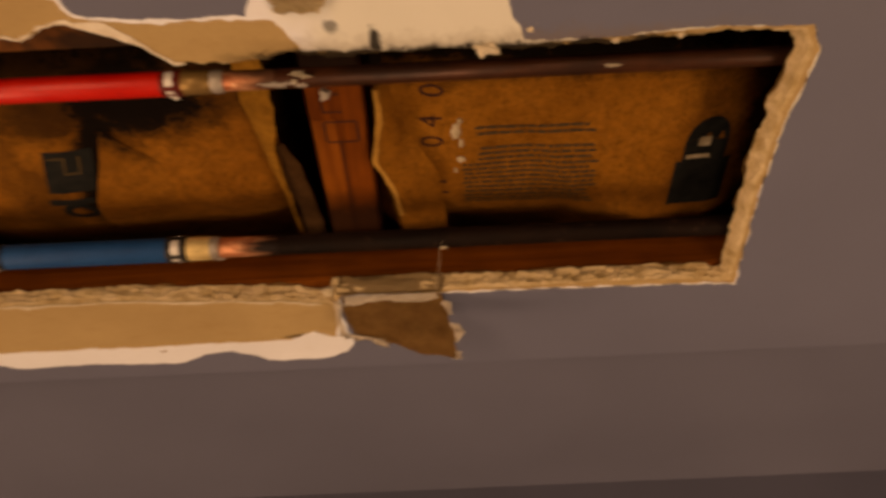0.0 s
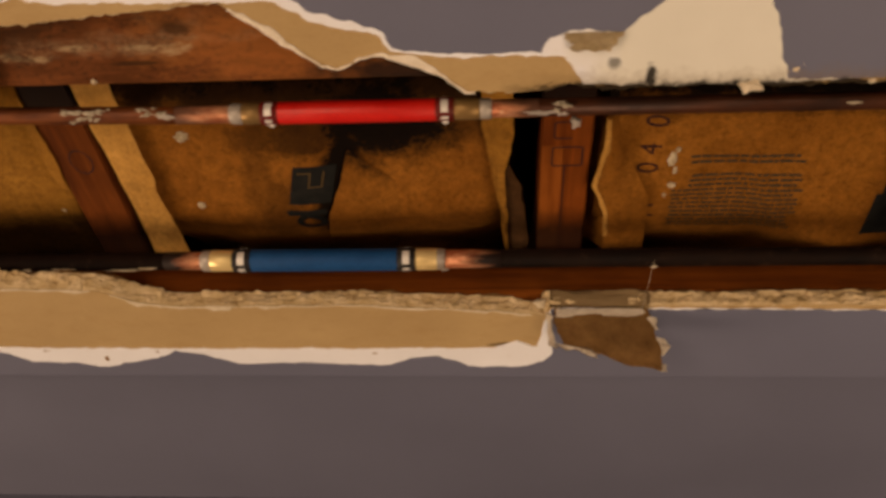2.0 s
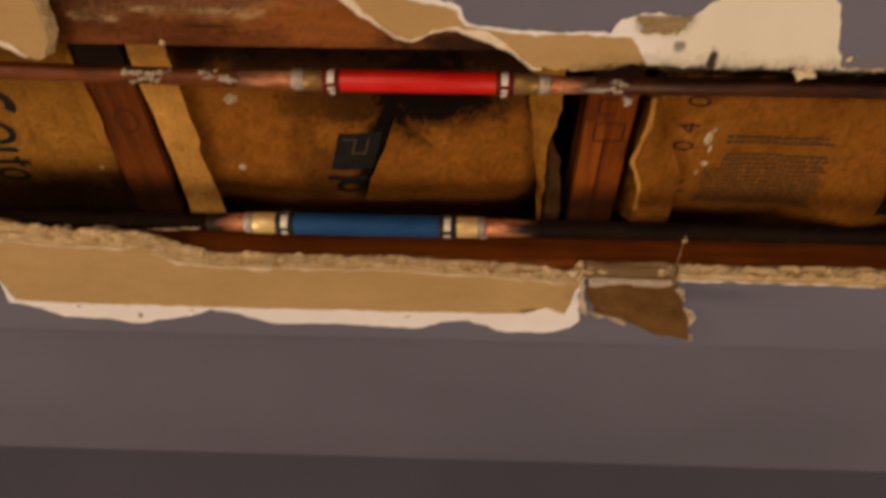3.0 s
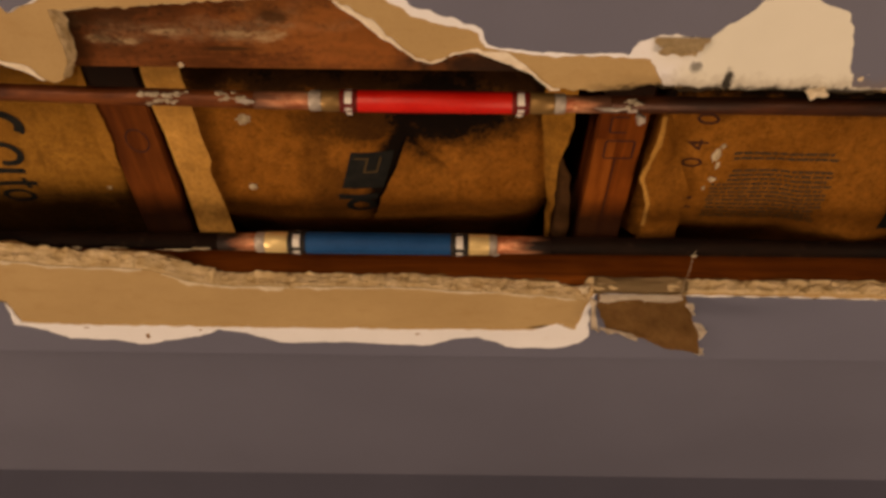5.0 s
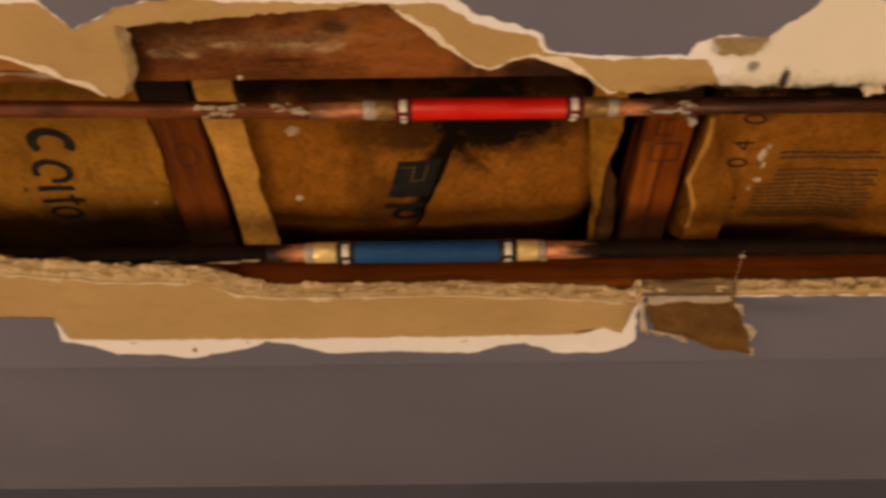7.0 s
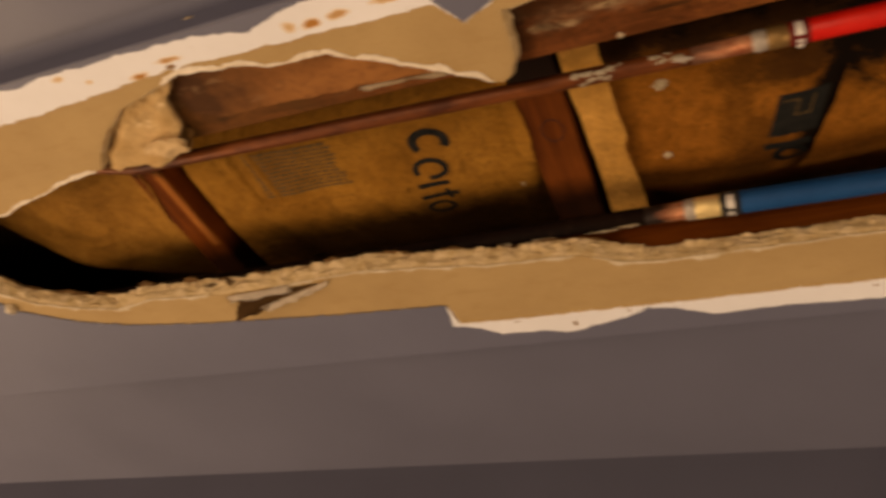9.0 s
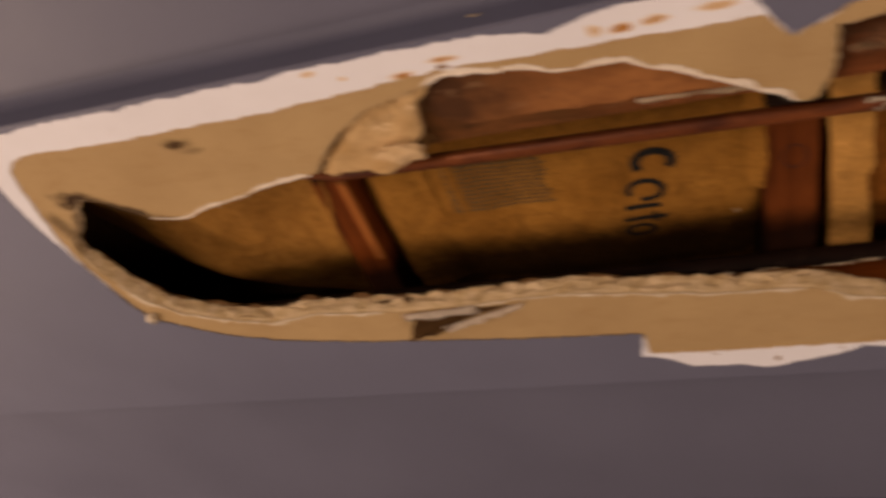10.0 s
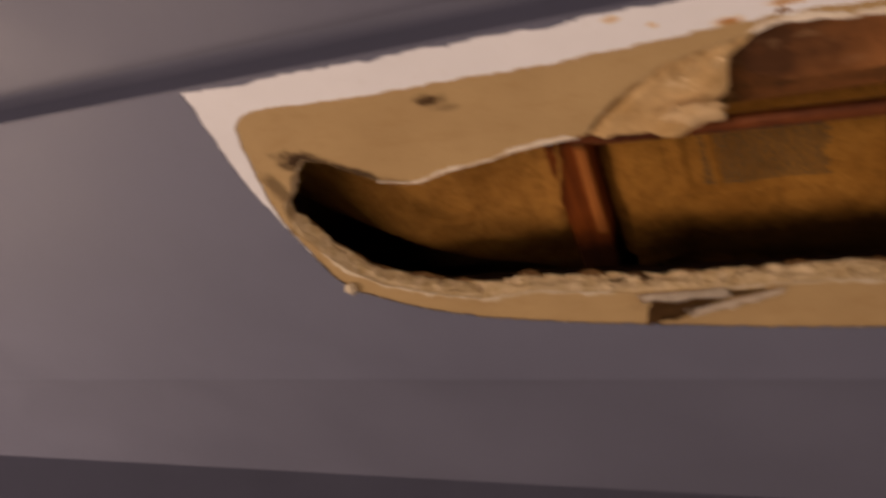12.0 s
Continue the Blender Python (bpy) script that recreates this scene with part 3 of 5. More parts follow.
PAINT_LOW = [(-0.694, 0.39), (-0.694, 0.35), (-0.692, 0.325), (-0.687, 0.29), (-0.671, 0.202), (-0.655, 0.1705), (-0.585, 0.1340), (-0.514, 0.1130), (-0.417, 0.100),
             (-0.268, 0.086), (-0.121, 0.0775), (-0.128, 0.040), (-0.098, 0.031), (-0.078, 0.016), (-0.031, 0.014), (0.002, 0.006),
             (0.022, 0.015), (0.059, 0.023), (0.082, 0.036), (0.107, 0.030), (0.143, 0.013), (0.205, 0.016), (0.252, 0.012), (0.299, 0.011),
             (0.323, 0.024), (0.346, 0.027), (0.364, 0.020), (0.377, 0.009), (0.431, 0.009), (0.454, 0.018), (0.462, 0.032), (0.456, 0.075)]
PAINT_UP = [(0.728, 0.351), (0.64, 0.346), (0.605, 0.347), (0.594, 0.369), (0.587, 0.396), (0.580, 0.405), (0.556, 0.416), (0.538, 0.421),
            (0.518, 0.415), (0.507, 0.400), (0.488, 0.385), (0.456, 0.388), (0.443, 0.383), (0.438, 0.372), (0.374, 0.3735), (0.340, 0.378),
            (0.334, 0.390), (0.316, 0.398), (0.288, 0.408), (0.268, 0.424), (0.22, 0.436), (0.15, 0.438), (0.10, 0.424), (0.05, 0.415), (0.016, 0.399),
            (-0.004, 0.428), (-0.017, 0.442), (-0.05, 0.4475), (-0.10, 0.4475), (-0.145, 0.437), (-0.19, 0.4465), (-0.34, 0.4485), (-0.52, 0.4475), (-0.64, 0.4475), (-0.692, 0.4482)]

X0, X1 = -3.4, 2.6
soffit = thing("soffit", W(0.05, 0.22, 0), "boxed-in pipe run under the ceiling, its painted board torn open", "soffit", "structure")
tear = ragged(HOLE, 0.0022, 0.016, 0.0017, 1)


def cut_slope(x, z):
    """The board was broken, not sawn: its core juts into the hole more at the ends and along the left of the lower edge."""
    if z > 0.28 and x < 0.76:
        return 0.25
    if x > 0.76:
        return 0.8
    return 1.5 if x < 0.09 else 0.75 if x < 0.45 else 0.6


# the core's broken face: crumbly strata, each one a little off its neighbour, under a ragged back paper
crumbs, strata = [], []
for k in range(1, 10):
    f = k / 9
    coarse = shrink(tear, 0.0010 + 0.0058 * f, 0.024, 3 + 0.03 * k, 0.55, cut_slope)
    crumbs.append(shrink(coarse, 0.0013, 0.0075, 30 + 0.10 * k, 1.5))
    strata.append(0.0006 + 0.0119 * f)
layer("gypsum_core", [shrink(tear, 0.0004, 0.01, 2, 1.0)] + crumbs, [0.0006] + strata, X0, X1, EDGE_FAR + 0.002, EDGE_NEAR - 0.002, GYPSUM, soffit, "crumbling gypsum core, cut ragged")
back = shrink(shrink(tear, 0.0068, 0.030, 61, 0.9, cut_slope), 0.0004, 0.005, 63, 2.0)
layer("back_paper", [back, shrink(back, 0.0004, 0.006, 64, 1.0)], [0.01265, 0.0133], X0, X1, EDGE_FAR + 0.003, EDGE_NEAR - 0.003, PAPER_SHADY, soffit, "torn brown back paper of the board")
layer("face_paper", [tear, tear], [0.0, 0.0006], X0, X1, EDGE_FAR + 0.001, EDGE_NEAR - 0.001, PAPER, soffit, "tan inner paper of the board, laid bare")
white = ragged(WHITE_LOW + WHITE_RIGHT + WHITE_UP, 0.0018, 0.012, 0.0017, 11)
layer("joint_compound", [white, shrink(white, 0.0006, 0.01, 12, 1)], [-0.0013, -0.0001], X0, X1, EDGE_FAR, EDGE_NEAR, COMPOUND, soffit, "white joint compound showing round the tear")
skin = ragged(PAINT_LOW + [(x, z) for x, z in WHITE_RIGHT] + PAINT_UP, 0.0018, 0.010, 0.0017, 21)
layer("paint_skin", [skin, shrink(skin, 0.0005, 0.01, 22, 1)], [-0.0019, -0.0014], X0, X1, EDGE_FAR - 0.0008, EDGE_NEAR + 0.0008, PAINT_SKIN, soffit, "lavender-grey paint")
part("far_side_panel", box(bmesh.new(), X0, X1, EDGE_FAR - 0.001, EDGE_FAR + 0.0112, 0.0132, CEIL, 0.001), PAINT, soffit)
part("near_side_panel", box(bmesh.new(), X0, X1, EDGE_NEAR - 0.0112, EDGE_NEAR + 0.001, 0.0132, CEIL, 0.001), PAINT, soffit)

cove = bmesh.new()
arc = [(EDGE_NEAR + 0.0011, -0.0016), (EDGE_NEAR + 0.0022, -0.0016), (EDGE_NEAR + 0.0026, -0.0010)]
arc += [(EDGE_NEAR + 0.0146 - 0.0120 * math.cos(radians(9 * k)), CEIL - 0.0116 + 0.0120 * math.sin(radians(9 * k))) for k in range(11)]
arc += [(EDGE_NEAR + 0.0146, CEIL + 0.003), (EDGE_NEAR + 0.0011, CEIL + 0.003)]
ends = [[cove.verts.new(W(x, z, y)) for z, y in arc] for x in (X0, X1)]
for k in range(len(arc)):
    j = (k + 1) % len(arc)
    cove.faces.new((ends[0][k], ends[0][j], ends[1][j], ends[1][k]))
for end in ends:
    cove.faces.new(end)
part("filled_corner", cove, PAINT, soffit, "inner corner rounded off with painted filler")
for p in bpy.data.objects["filled_corner"].data.polygons:
    p.use_smooth = 2 < p.index < 13
part("far_corner_strip", box(bmesh.new(), X0, X1, EDGE_FAR - 0.0026, EDGE_FAR - 0.0011, -0.0016, CEIL - 0.0004, 0.0004), PAINT, soffit)

# ---- room ----
ROOM_Z0, ROOM_Z1 = -0.367, 2.6
room = bmesh.new()
box(room, X0, X1, ROOM_Z0, EDGE_FAR - 0.001, CEIL, CEIL + 0.0118)
box(room, X0, X1, EDGE_NEAR + 0.001, ROOM_Z1, CEIL, CEIL + 0.0118)
tagged(part("ceiling", room, PAINT_CEILING), "flat lavender-grey painted ceiling", "ceiling", kind="structure")
# South, west and east walls, floor and deck are unseen, added to close the room.
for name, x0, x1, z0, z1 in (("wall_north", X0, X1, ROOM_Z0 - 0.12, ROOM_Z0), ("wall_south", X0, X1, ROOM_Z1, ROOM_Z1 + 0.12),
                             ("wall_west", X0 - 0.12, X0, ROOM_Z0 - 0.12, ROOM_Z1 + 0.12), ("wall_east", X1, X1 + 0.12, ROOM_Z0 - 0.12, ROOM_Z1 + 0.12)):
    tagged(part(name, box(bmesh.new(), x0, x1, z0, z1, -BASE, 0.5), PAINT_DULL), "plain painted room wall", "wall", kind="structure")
tagged(part("floor", box(bmesh.new(), X0 - 0.12, X1 + 0.12, ROOM_Z0 - 0.12, ROOM_Z1 + 0.12, -BASE - 0.1, -BASE), FLOOR_MAT), "plain brown floor of the room", "floor", kind="structure")
tagged(part("floor_deck", box(bmesh.new(), X0 - 0.12, X1 + 0.12, ROOM_Z0 - 0.12, ROOM_Z1 + 0.12, 0.30, 0.32), WOOD_DECK), "unseen dark boards closing the space above the joists", "deck", kind="structure")

# ---- framing ----
part("upper_nailer", box(bmesh.new(), X0, X1, 0.3445, 0.436, 0.0140, 0.052, 0.0015), WOOD_RED)
tagged(bpy.data.objects["upper_nailer"], "reddish lumber nailer with chalky plaster smears above the hot pipe", "lumber")
part("lower_nailer", box(bmesh.new(), X0, X1, 0.014, 0.1085, 0.0140, 0.052, 0.0015), WOOD_LOW)
tagged(bpy.data.objects["lower_nailer"], "dark brown lumber nailer behind the cold pipe", "lumber")
JOIST_Y = 0.076
JOISTS = (-0.985, -0.4095, 0.0275, 0.4685, 0.880)
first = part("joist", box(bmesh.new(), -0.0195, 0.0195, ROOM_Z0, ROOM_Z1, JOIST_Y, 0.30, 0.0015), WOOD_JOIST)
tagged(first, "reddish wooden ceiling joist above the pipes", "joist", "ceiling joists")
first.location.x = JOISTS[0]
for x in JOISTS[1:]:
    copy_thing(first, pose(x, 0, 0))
darker_joist = bpy.data.objects["joist.002"]
darker_joist.data = first.data.copy()
darker_joist.data.materials[0] = WOOD_DARK_RED
darker_joist.scale.x = 1.18
bpy.data.objects["joist.003"].scale.x = 1.13
tagged(darker_joist, "dark red wooden ceiling joist beside a pale paper flange")


# a narrow strip in a brighter orange wood colour
bare = part("bright_strip", box(bmesh.new(), -0.4020, -0.3915, 0.150, 0.40, JOIST_Y - 0.0012, JOIST_Y + 0.004, 0.0006), WOOD_BRIGHT, None, "bright orange strip of wood")
bare.parent = bpy.data.objects["joist.001"]
bare.matrix_parent_inverse = Matrix.Translation((-JOISTS[1], 0, 0))
# left half set lighter: the side light is put into the wood's colour
bare = part("bright_strip", box(bmesh.new(), 0.4475, 0.4660, 0.06, 0.23, JOIST_Y - 0.0002, JOIST_Y + 0.004, 0.0001), WOOD_LIT_SIDE, None, "orange wood, lighter for the side light")
bare.parent = bpy.data.objects["joist.003"]
bare.matrix_parent_inverse = Matrix.Diagonal((1 / 1.13, 1, 1, 1)) @ Matrix.Translation((-JOISTS[3], 0, 0))

# ---- insulation ----
def kraft_height(x, z, x0, x1, seed):
    """How high the kraft face lies: it sags in the middle, is tucked up at its flanges and wrinkled."""
    u = (x - x0) / (x1 - x0)
    sag = 0.012 * max(0.0, 4 * u * (1 - u)) ** 0.6
    y = 0.086 - sag
    y += 0.005 * noise.noise((x * 9, z * 7, seed)) + 0.0022 * noise.noise((x * 31, z * 18, seed + 3))
    y += 0.0035 * abs(noise.noise((x * 14 + z * 6, z * 3, seed + 9))) ** 0.5
    # the paper is tucked up towards the box's two nailers
    low = (0.160 if x < -0.39 else 0.178 if x < 0.03 else 0.150 if x < 0.45 else 0.140 - 0.032 * min(1.0, max(0.0, (x - 0.66) / 0.08))) + 0.006 * noise.noise((x * 11, 0.3, seed + 5))
    d = max(0.0, low - z)
    y += 0.52 * d * d / (d + 0.05) if -0.39 < x < 0.03 else 0.64 * d * d / (d + 0.03) if x < -0.39 else 0.70 * d * d / (d + 0.02)
    d = max(0.0, -0.600 - 0.50 * (z - 0.2) - x)
    y += 0.58 * d * d / (d + 0.06)
    y += 0.030 * min(1.0, max(0.0, (x - 0.785) / 0.05)) ** 1.5
    y += (0.13 if x > 0.47 else 0.055) * min(1.0, max(0.0, (z - 0.262) / 0.045)) ** 1.6
    return y


def batt(name, x0, x1, seed, material, label):
    b = thing(name, W((x0 + x1) / 2, 0.2, 0.08), label, "insulation batt", group="insulation between the joists")
    bm = bmesh.new()
    nx, nz, z0, z1 = 70, 80, -0.05, 0.50
    grid = [[bm.verts.new(W(x0 + (x1 - x0) * i / nx, z0 + (z1 - z0) * j / nz, kraft_height(x0 + (x1 - x0) * i / nx, z0 + (z1 - z0) * j / nz, x0, x1, seed)))
             for j in range(nz + 1)] for i in range(nx + 1)]
    for i in range(nx):
        for j in range(nz):
            bm.faces.new((grid[i][j], grid[i + 1][j], grid[i + 1][j + 1], grid[i][j + 1]))
    part("kraft_facing", bm, material, b, smooth=True)
    part("fibre_fill", box(bmesh.new(), x0 + 0.001, x1 - 0.001, -0.05, 0.50, 0.215, 0.28, 0.004), FIBRE, b, "dusty brown glass fibre behind the paper")
    return b


BATTS = {
    "d": (-0.965, -0.431, 2.0), "a": (-0.362, 0.002, 5.0), "b": (0.060, 0.414, 8.0), "c": (0.499, 0.860, 11.0),
}
batt_d = batt("insulation_batt", *BATTS["d"][:2], BATTS["d"][2], KRAFT_END, "kraft-faced insulation batt at the dark end of the tear")
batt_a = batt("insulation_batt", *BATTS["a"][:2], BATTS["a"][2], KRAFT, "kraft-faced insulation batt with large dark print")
batt_b = batt("insulation_batt", *BATTS["b"][:2], BATTS["b"][2], KRAFT_SOOT_SHADE, "kraft-faced insulation batt scorched by a torch")
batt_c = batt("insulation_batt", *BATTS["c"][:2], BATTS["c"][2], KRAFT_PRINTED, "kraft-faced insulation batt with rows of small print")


def on_batt(key, x, z, lift=0.0006):
    x0, x1, seed = BATTS[key]
    return W(x, z, kraft_height(x, z, x0, x1, seed) - lift)


def print_bar(bm, key, x0, x1, z0, z1, skew=0.0):
    """A flat bar of ink that follows the paper."""
    n, m = max(1, round((x1 - x0) / 0.005)), max(1, round((z1 - z0) / 0.005))
    rows = [[bm.verts.new(on_batt(key, x0 + (x1 - x0) * i / n + skew * (z1 - z0) * j / m, z0 + (z1 - z0) * j / m)) for j in range(m + 1)] for i in range(n + 1)]
    for a, b in zip(rows, rows[1:]):
        for j in range(m):
            bm.faces.new((a[j], b[j], b[j + 1], a[j + 1]))


def print_ring(bm, key, x, z, rx, rz, thick, a0=0.0, a1=360.0):
    n = 26
    pts = [radians(a0 + (a1 - a0) * k / n) for k in range(n + 1)]
    rows = [[bm.verts.new(on_batt(key, x + math.cos(a) * (rx - w), z + math.sin(a) * (rz - w))) for w in (0, thick)] for a in pts]
    for a, b in zip(rows, rows[1:]):
        bm.faces.new((a[0], b[0], b[1], a[1]))


# ---- pipes ----
def tube(parent, name, material, profile, z, y, label="", rise=0.0):
    return part(name, lathe(bmesh.new(), profile, z, y, rise=rise), material, parent, label, smooth=True)


def straight(x0, x1, r, n=2):
    return [(x0 + (x1 - x0) * k / n, r) for k in range(n + 1)]


HOT = (0.305, 0.029)
COLD = (0.1405, 0.026)
hot = thing("hot_water_pipe", W(0.3, *HOT), "copper hot-water pipe mended with a red plastic length", "pipe")
tube(hot, "copper_tube", COPPER_OLD, straight(-0.62, 0.160, 0.0068, 40), *HOT, "tarnished brown copper", 0.023)
tube(hot, "copper_tube", COPPER_BROWN, straight(0.440, 1.2, 0.0068), *HOT, "tarnished brown copper")
tube(hot, "bare_copper", copper_fade("hot_copper_left", 0.206, 0.160, (0.14, 0.06, 0.035)), straight(0.160, 0.206, 0.0069), *HOT, "copper burnt bright pink")
tube(hot, "bare_copper", copper_fade("hot_copper_right", 0.400, 0.440, (0.14, 0.06, 0.035)), straight(0.400, 0.440, 0.0069), *HOT, "copper burnt bright pink")
for a, b in ((0.213, 0.229), (0.376, 0.396)):
    tube(hot, "brass_fitting", BRASS_DULL, [(a, 0.0072), (a + 0.001, 0.0083), (b - 0.001, 0.0083), (b, 0.0074)], *HOT)
for a, b in ((0.203, 0.2135), (0.3955, 0.405)):
    tube(hot, "solder_joint", SOLDER, [(a, 0.0069), (a + 0.002, 0.0081), (b - 0.002, 0.0080), (b, 0.0071)], *HOT)
tube(hot, "red_tube", RED_TUBE, [(0.226, 0.0078), (0.240, 0.0080), (0.2415, 0.0086), (0.30, 0.0087), (0.3625, 0.0086), (0.364, 0.0080), (0.378, 0.0078)], *HOT, "bright red plastic tube")


def crimp(parent, x, half, r, z, y):
    """A steel crimp ring with windows: the plates that show between the dark gaps, and the tab at its joint."""
    ring = None
    for a0, a1 in ((-66, 2), (-104, -88), (-150, -122), (50, 120), (150, 195)):
        bm = bmesh.new()
        n = max(2, round((a1 - a0) / 8))
        rows = []
        for k in range(n + 1):
            a = radians(a0 + (a1 - a0) * k / n)
            rows.append([bm.verts.new(W(x + dx, z + q * math.cos(a), y + q * math.sin(a))) for dx, q in ((-half, r), (-half, r + 0.0005), (half, r + 0.0005), (half, r))])
        for p, q in zip(rows, rows[1:]):
            for u in range(4):
                bm.faces.new((p[u], p[(u + 1) % 4], q[(u + 1) % 4], q[u]))
        bm.faces.new(rows[0])
        bm.faces.new(rows[-1])
        plate = part("crimp_plate", bm, STEEL, ring or parent, "" if ring else "steel crimp ring", smooth=False)
        ring = ring or plate
    tab = box(bmesh.new(), x - 0.8 * half, x + 0.8 * half, z - r - 0.0022, z - r + 0.0012, y - 0.004, y + 0.002, 0.0006)
    part("crimp_tab", tab, STEEL, ring)


for x in (0.2345, 0.3695):
    tube(hot, "band", RED_BAND, [(x - 0.0070, 0.0084), (x - 0.0066, 0.0089), (x + 0.0066, 0.0089), (x + 0.0070, 0.0084)], *HOT)
    crimp(hot, x, 0.0027, 0.0088, *HOT)

cold = thing("cold_water_pipe", W(0.25, *COLD), "blackened copper cold-water pipe mended with a blue plastic length", "pipe")
tube(cold, "copper_tube", COPPER_DARK, straight(-1.2, 0.098, 0.0084), *COLD, "soot-blackened copper")
tube(cold, "copper_tube", COPPER_DARK, straight(0.412, 1.2, 0.0084), *COLD, "soot-blackened copper")
tube(cold, "bare_copper", copper_fade("cold_copper_left", 0.138, 0.098, (0.014, 0.006, 0.004)), straight(0.098, 0.138, 0.0085), *COLD, "copper burnt bright pink")
tube(cold, "bare_copper", copper_fade("cold_copper_right", 0.358, 0.412, (0.014, 0.006, 0.004)), straight(0.358, 0.412, 0.0085), *COLD, "copper burnt bright pink")
for a, b in ((0.142, 0.166), (0.331, 0.354)):
    tube(cold, "brass_fitting", BRASS, [(a, 0.0088), (a + 0.001, 0.0100), (b - 0.001, 0.0100), (b, 0.0090)], *COLD)
for a, b in ((0.133, 0.144), (0.352, 0.361)):
    tube(cold, "solder_joint", SOLDER, [(a, 0.0085), (a + 0.002, 0.0097), (b - 0.002, 0.0098), (b, 0.0087)], *COLD)
tube(cold, "blue_tube", BLUE_TUBE, [(0.164, 0.0095), (0.178, 0.0098), (0.1795, 0.0104), (0.25, 0.0105), (0.3185, 0.0104), (0.320, 0.0098), (0.333, 0.0095)], *COLD, "dark blue plastic tube")
for x in (0.1725, 0.3255):
    tube(cold, "band", BLACK_BAND, [(x - 0.0085, 0.0101), (x - 0.0082, 0.0109), (x + 0.0082, 0.0109), (x + 0.0085, 0.0101)], *COLD)
    crimp(cold, x, 0.0032, 0.0106, *COLD)


# ---- what is printed on the paper ----
def word_rows(name, key, parent, x0, x1, rows, height, material, seed):
    """Rows of small print, too fine to read: each row is one strip of word-long bars."""
    rng = random.Random(seed)
    for z in rows:
        bm = bmesh.new()
        x = x0 + rng.uniform(0, 0.004)
        while x < x1 - 0.006:
            w = rng.uniform(0.003, 0.012)
            print_bar(bm, key, x, min(x + w, x1), z - height / 2, z + height / 2)
            x += w + rng.uniform(0.0009, 0.0018)
        tagged(part(name, bm, material, parent), "fine dark print", kind="stuff")


word_rows("heading_line", "c", batt_c, 0.577, 0.678, (0.2130, 0.2068), 0.0030, INK_ROW, 3)
word_rows("heading_line", "c", batt_c, 0.580, 0.679, (0.1912, 0.1855, 0.1798), 0.0028, INK_ROW, 5)
word_rows("text_line", "c", batt_c, 0.565, 0.682, tuple(0.1740 - 0.0053 * k for k in range(10)), 0.0026, INK_ROW, 7)
word_rows("text_line", "a", batt_a, -0.294, -0.188, tuple(0.2625 - 0.0052 * k for k in range(12)), 0.0028, INK_LINE, 4)

bm = bmesh.new()
print_bar(bm, "b", 0.212, 0.252, 0.165, 0.211, 0.26)
block = part("print_block", bm, INK, batt_b, "black printed block")
bm = bmesh.new()
for x0, x1, z0, z1 in ((0.218, 0.231, 0.203, 0.2045), (0.230, 0.2315, 0.186, 0.2045), (0.230, 0.243, 0.186, 0.1875), (0.242, 0.2435, 0.186, 0.205)):
    print_bar(bm, "b", x0 + 0.26 * (z0 - 0.172), x1 + 0.26 * (z0 - 0.172), z0, z1, 0.26)
for v in bm.verts:
    v.co.z -= 0.0006
part("print_outline", bm, INK_LINE, batt_b)
bm = bmesh.new()
print_bar(bm, "b", 0.208, 0.246, 0.1500, 0.1570)
print_ring(bm, "b", 0.229, 0.138, 0.0150, 0.0145, 0.0070)
part("print_shape", bm, INK, batt_b)

bm = bmesh.new()
print_ring(bm, "a", -0.0905, 0.235, 0.0210, 0.0185, 0.0092, -38, 215)
part("print_shape", bm, INK, batt_a)
bm = bmesh.new()
print_ring(bm, "a", -0.1015, 0.2015, 0.0190, 0.0150, 0.0062, -108, 205)
part("print_shape", bm, INK, batt_a)
bm = bmesh.new()
print_bar(bm, "a", -0.1230, -0.0890, 0.177, 0.1835)
part("print_shape", bm, INK, batt_a)
bm = bmesh.new()
print_bar(bm, "a", -0.1260, -0.0850, 0.159, 0.1655)
print_bar(bm, "a", -0.0980, -0.0930, 0.154, 0.171)
part("print_shape", bm, INK, batt_a)
bm = bmesh.new()
print_ring(bm, "a", -0.1120, 0.141, 0.0160, 0.0120, 0.0055)
part("print_shape", bm, INK, batt_a)

bm = bmesh.new()
print_bar(bm, "c", 0.748, 0.797, 0.118, 0.168)
print_bar(bm, "c", 0.753, 0.790, 0.168, 0.190)
print_ring(bm, "c", 0.7715, 0.190, 0.0180, 0.025, 0.0165, 0, 180)
part("print_block", bm, INK, batt_c, "black printed block with a rounded top")
bm = bmesh.new()
print_bar(bm, "c", 0.764, 0.774, 0.184, 0.194)
print_bar(bm, "c", 0.756, 0.776, 0.171, 0.175)
for v in bm.verts:
    v.co.z -= 0.0006
part("print_outline", bm, SPLAT, batt_c)


def glyph(char, key, x, z, size, material, parent):
    """One figure of the batch number, read from the far side of the box."""
    font = bpy.data.curves.new("glyph", "FONT")
    font.body, font.size, font.align_x, font.align_y = char, size, "CENTER", "CENTER"
    holder = new("glyph", font)
    bpy.context.view_layer.update()
    mesh = bpy.data.meshes.new_from_object(holder.evaluated_get(bpy.context.evaluated_depsgraph_get()))
    bpy.data.objects.remove(holder)
    for v in mesh.vertices:
        v.co = on_batt(key, x - v.co.y, z + v.co.x)
    mesh.materials.clear()
    mesh.materials.append(material)
    return under(new("printed_figure", mesh), parent)


for char, x, z in (("0", 0.545, 0.252), ("4", 0.543, 0.222), ("0", 0.543, 0.200), ("1", 0.545, 0.155), ("1", 0.546, 0.143)):
    glyph(char, "c", x, z, 0.027, STAMP, batt_c)


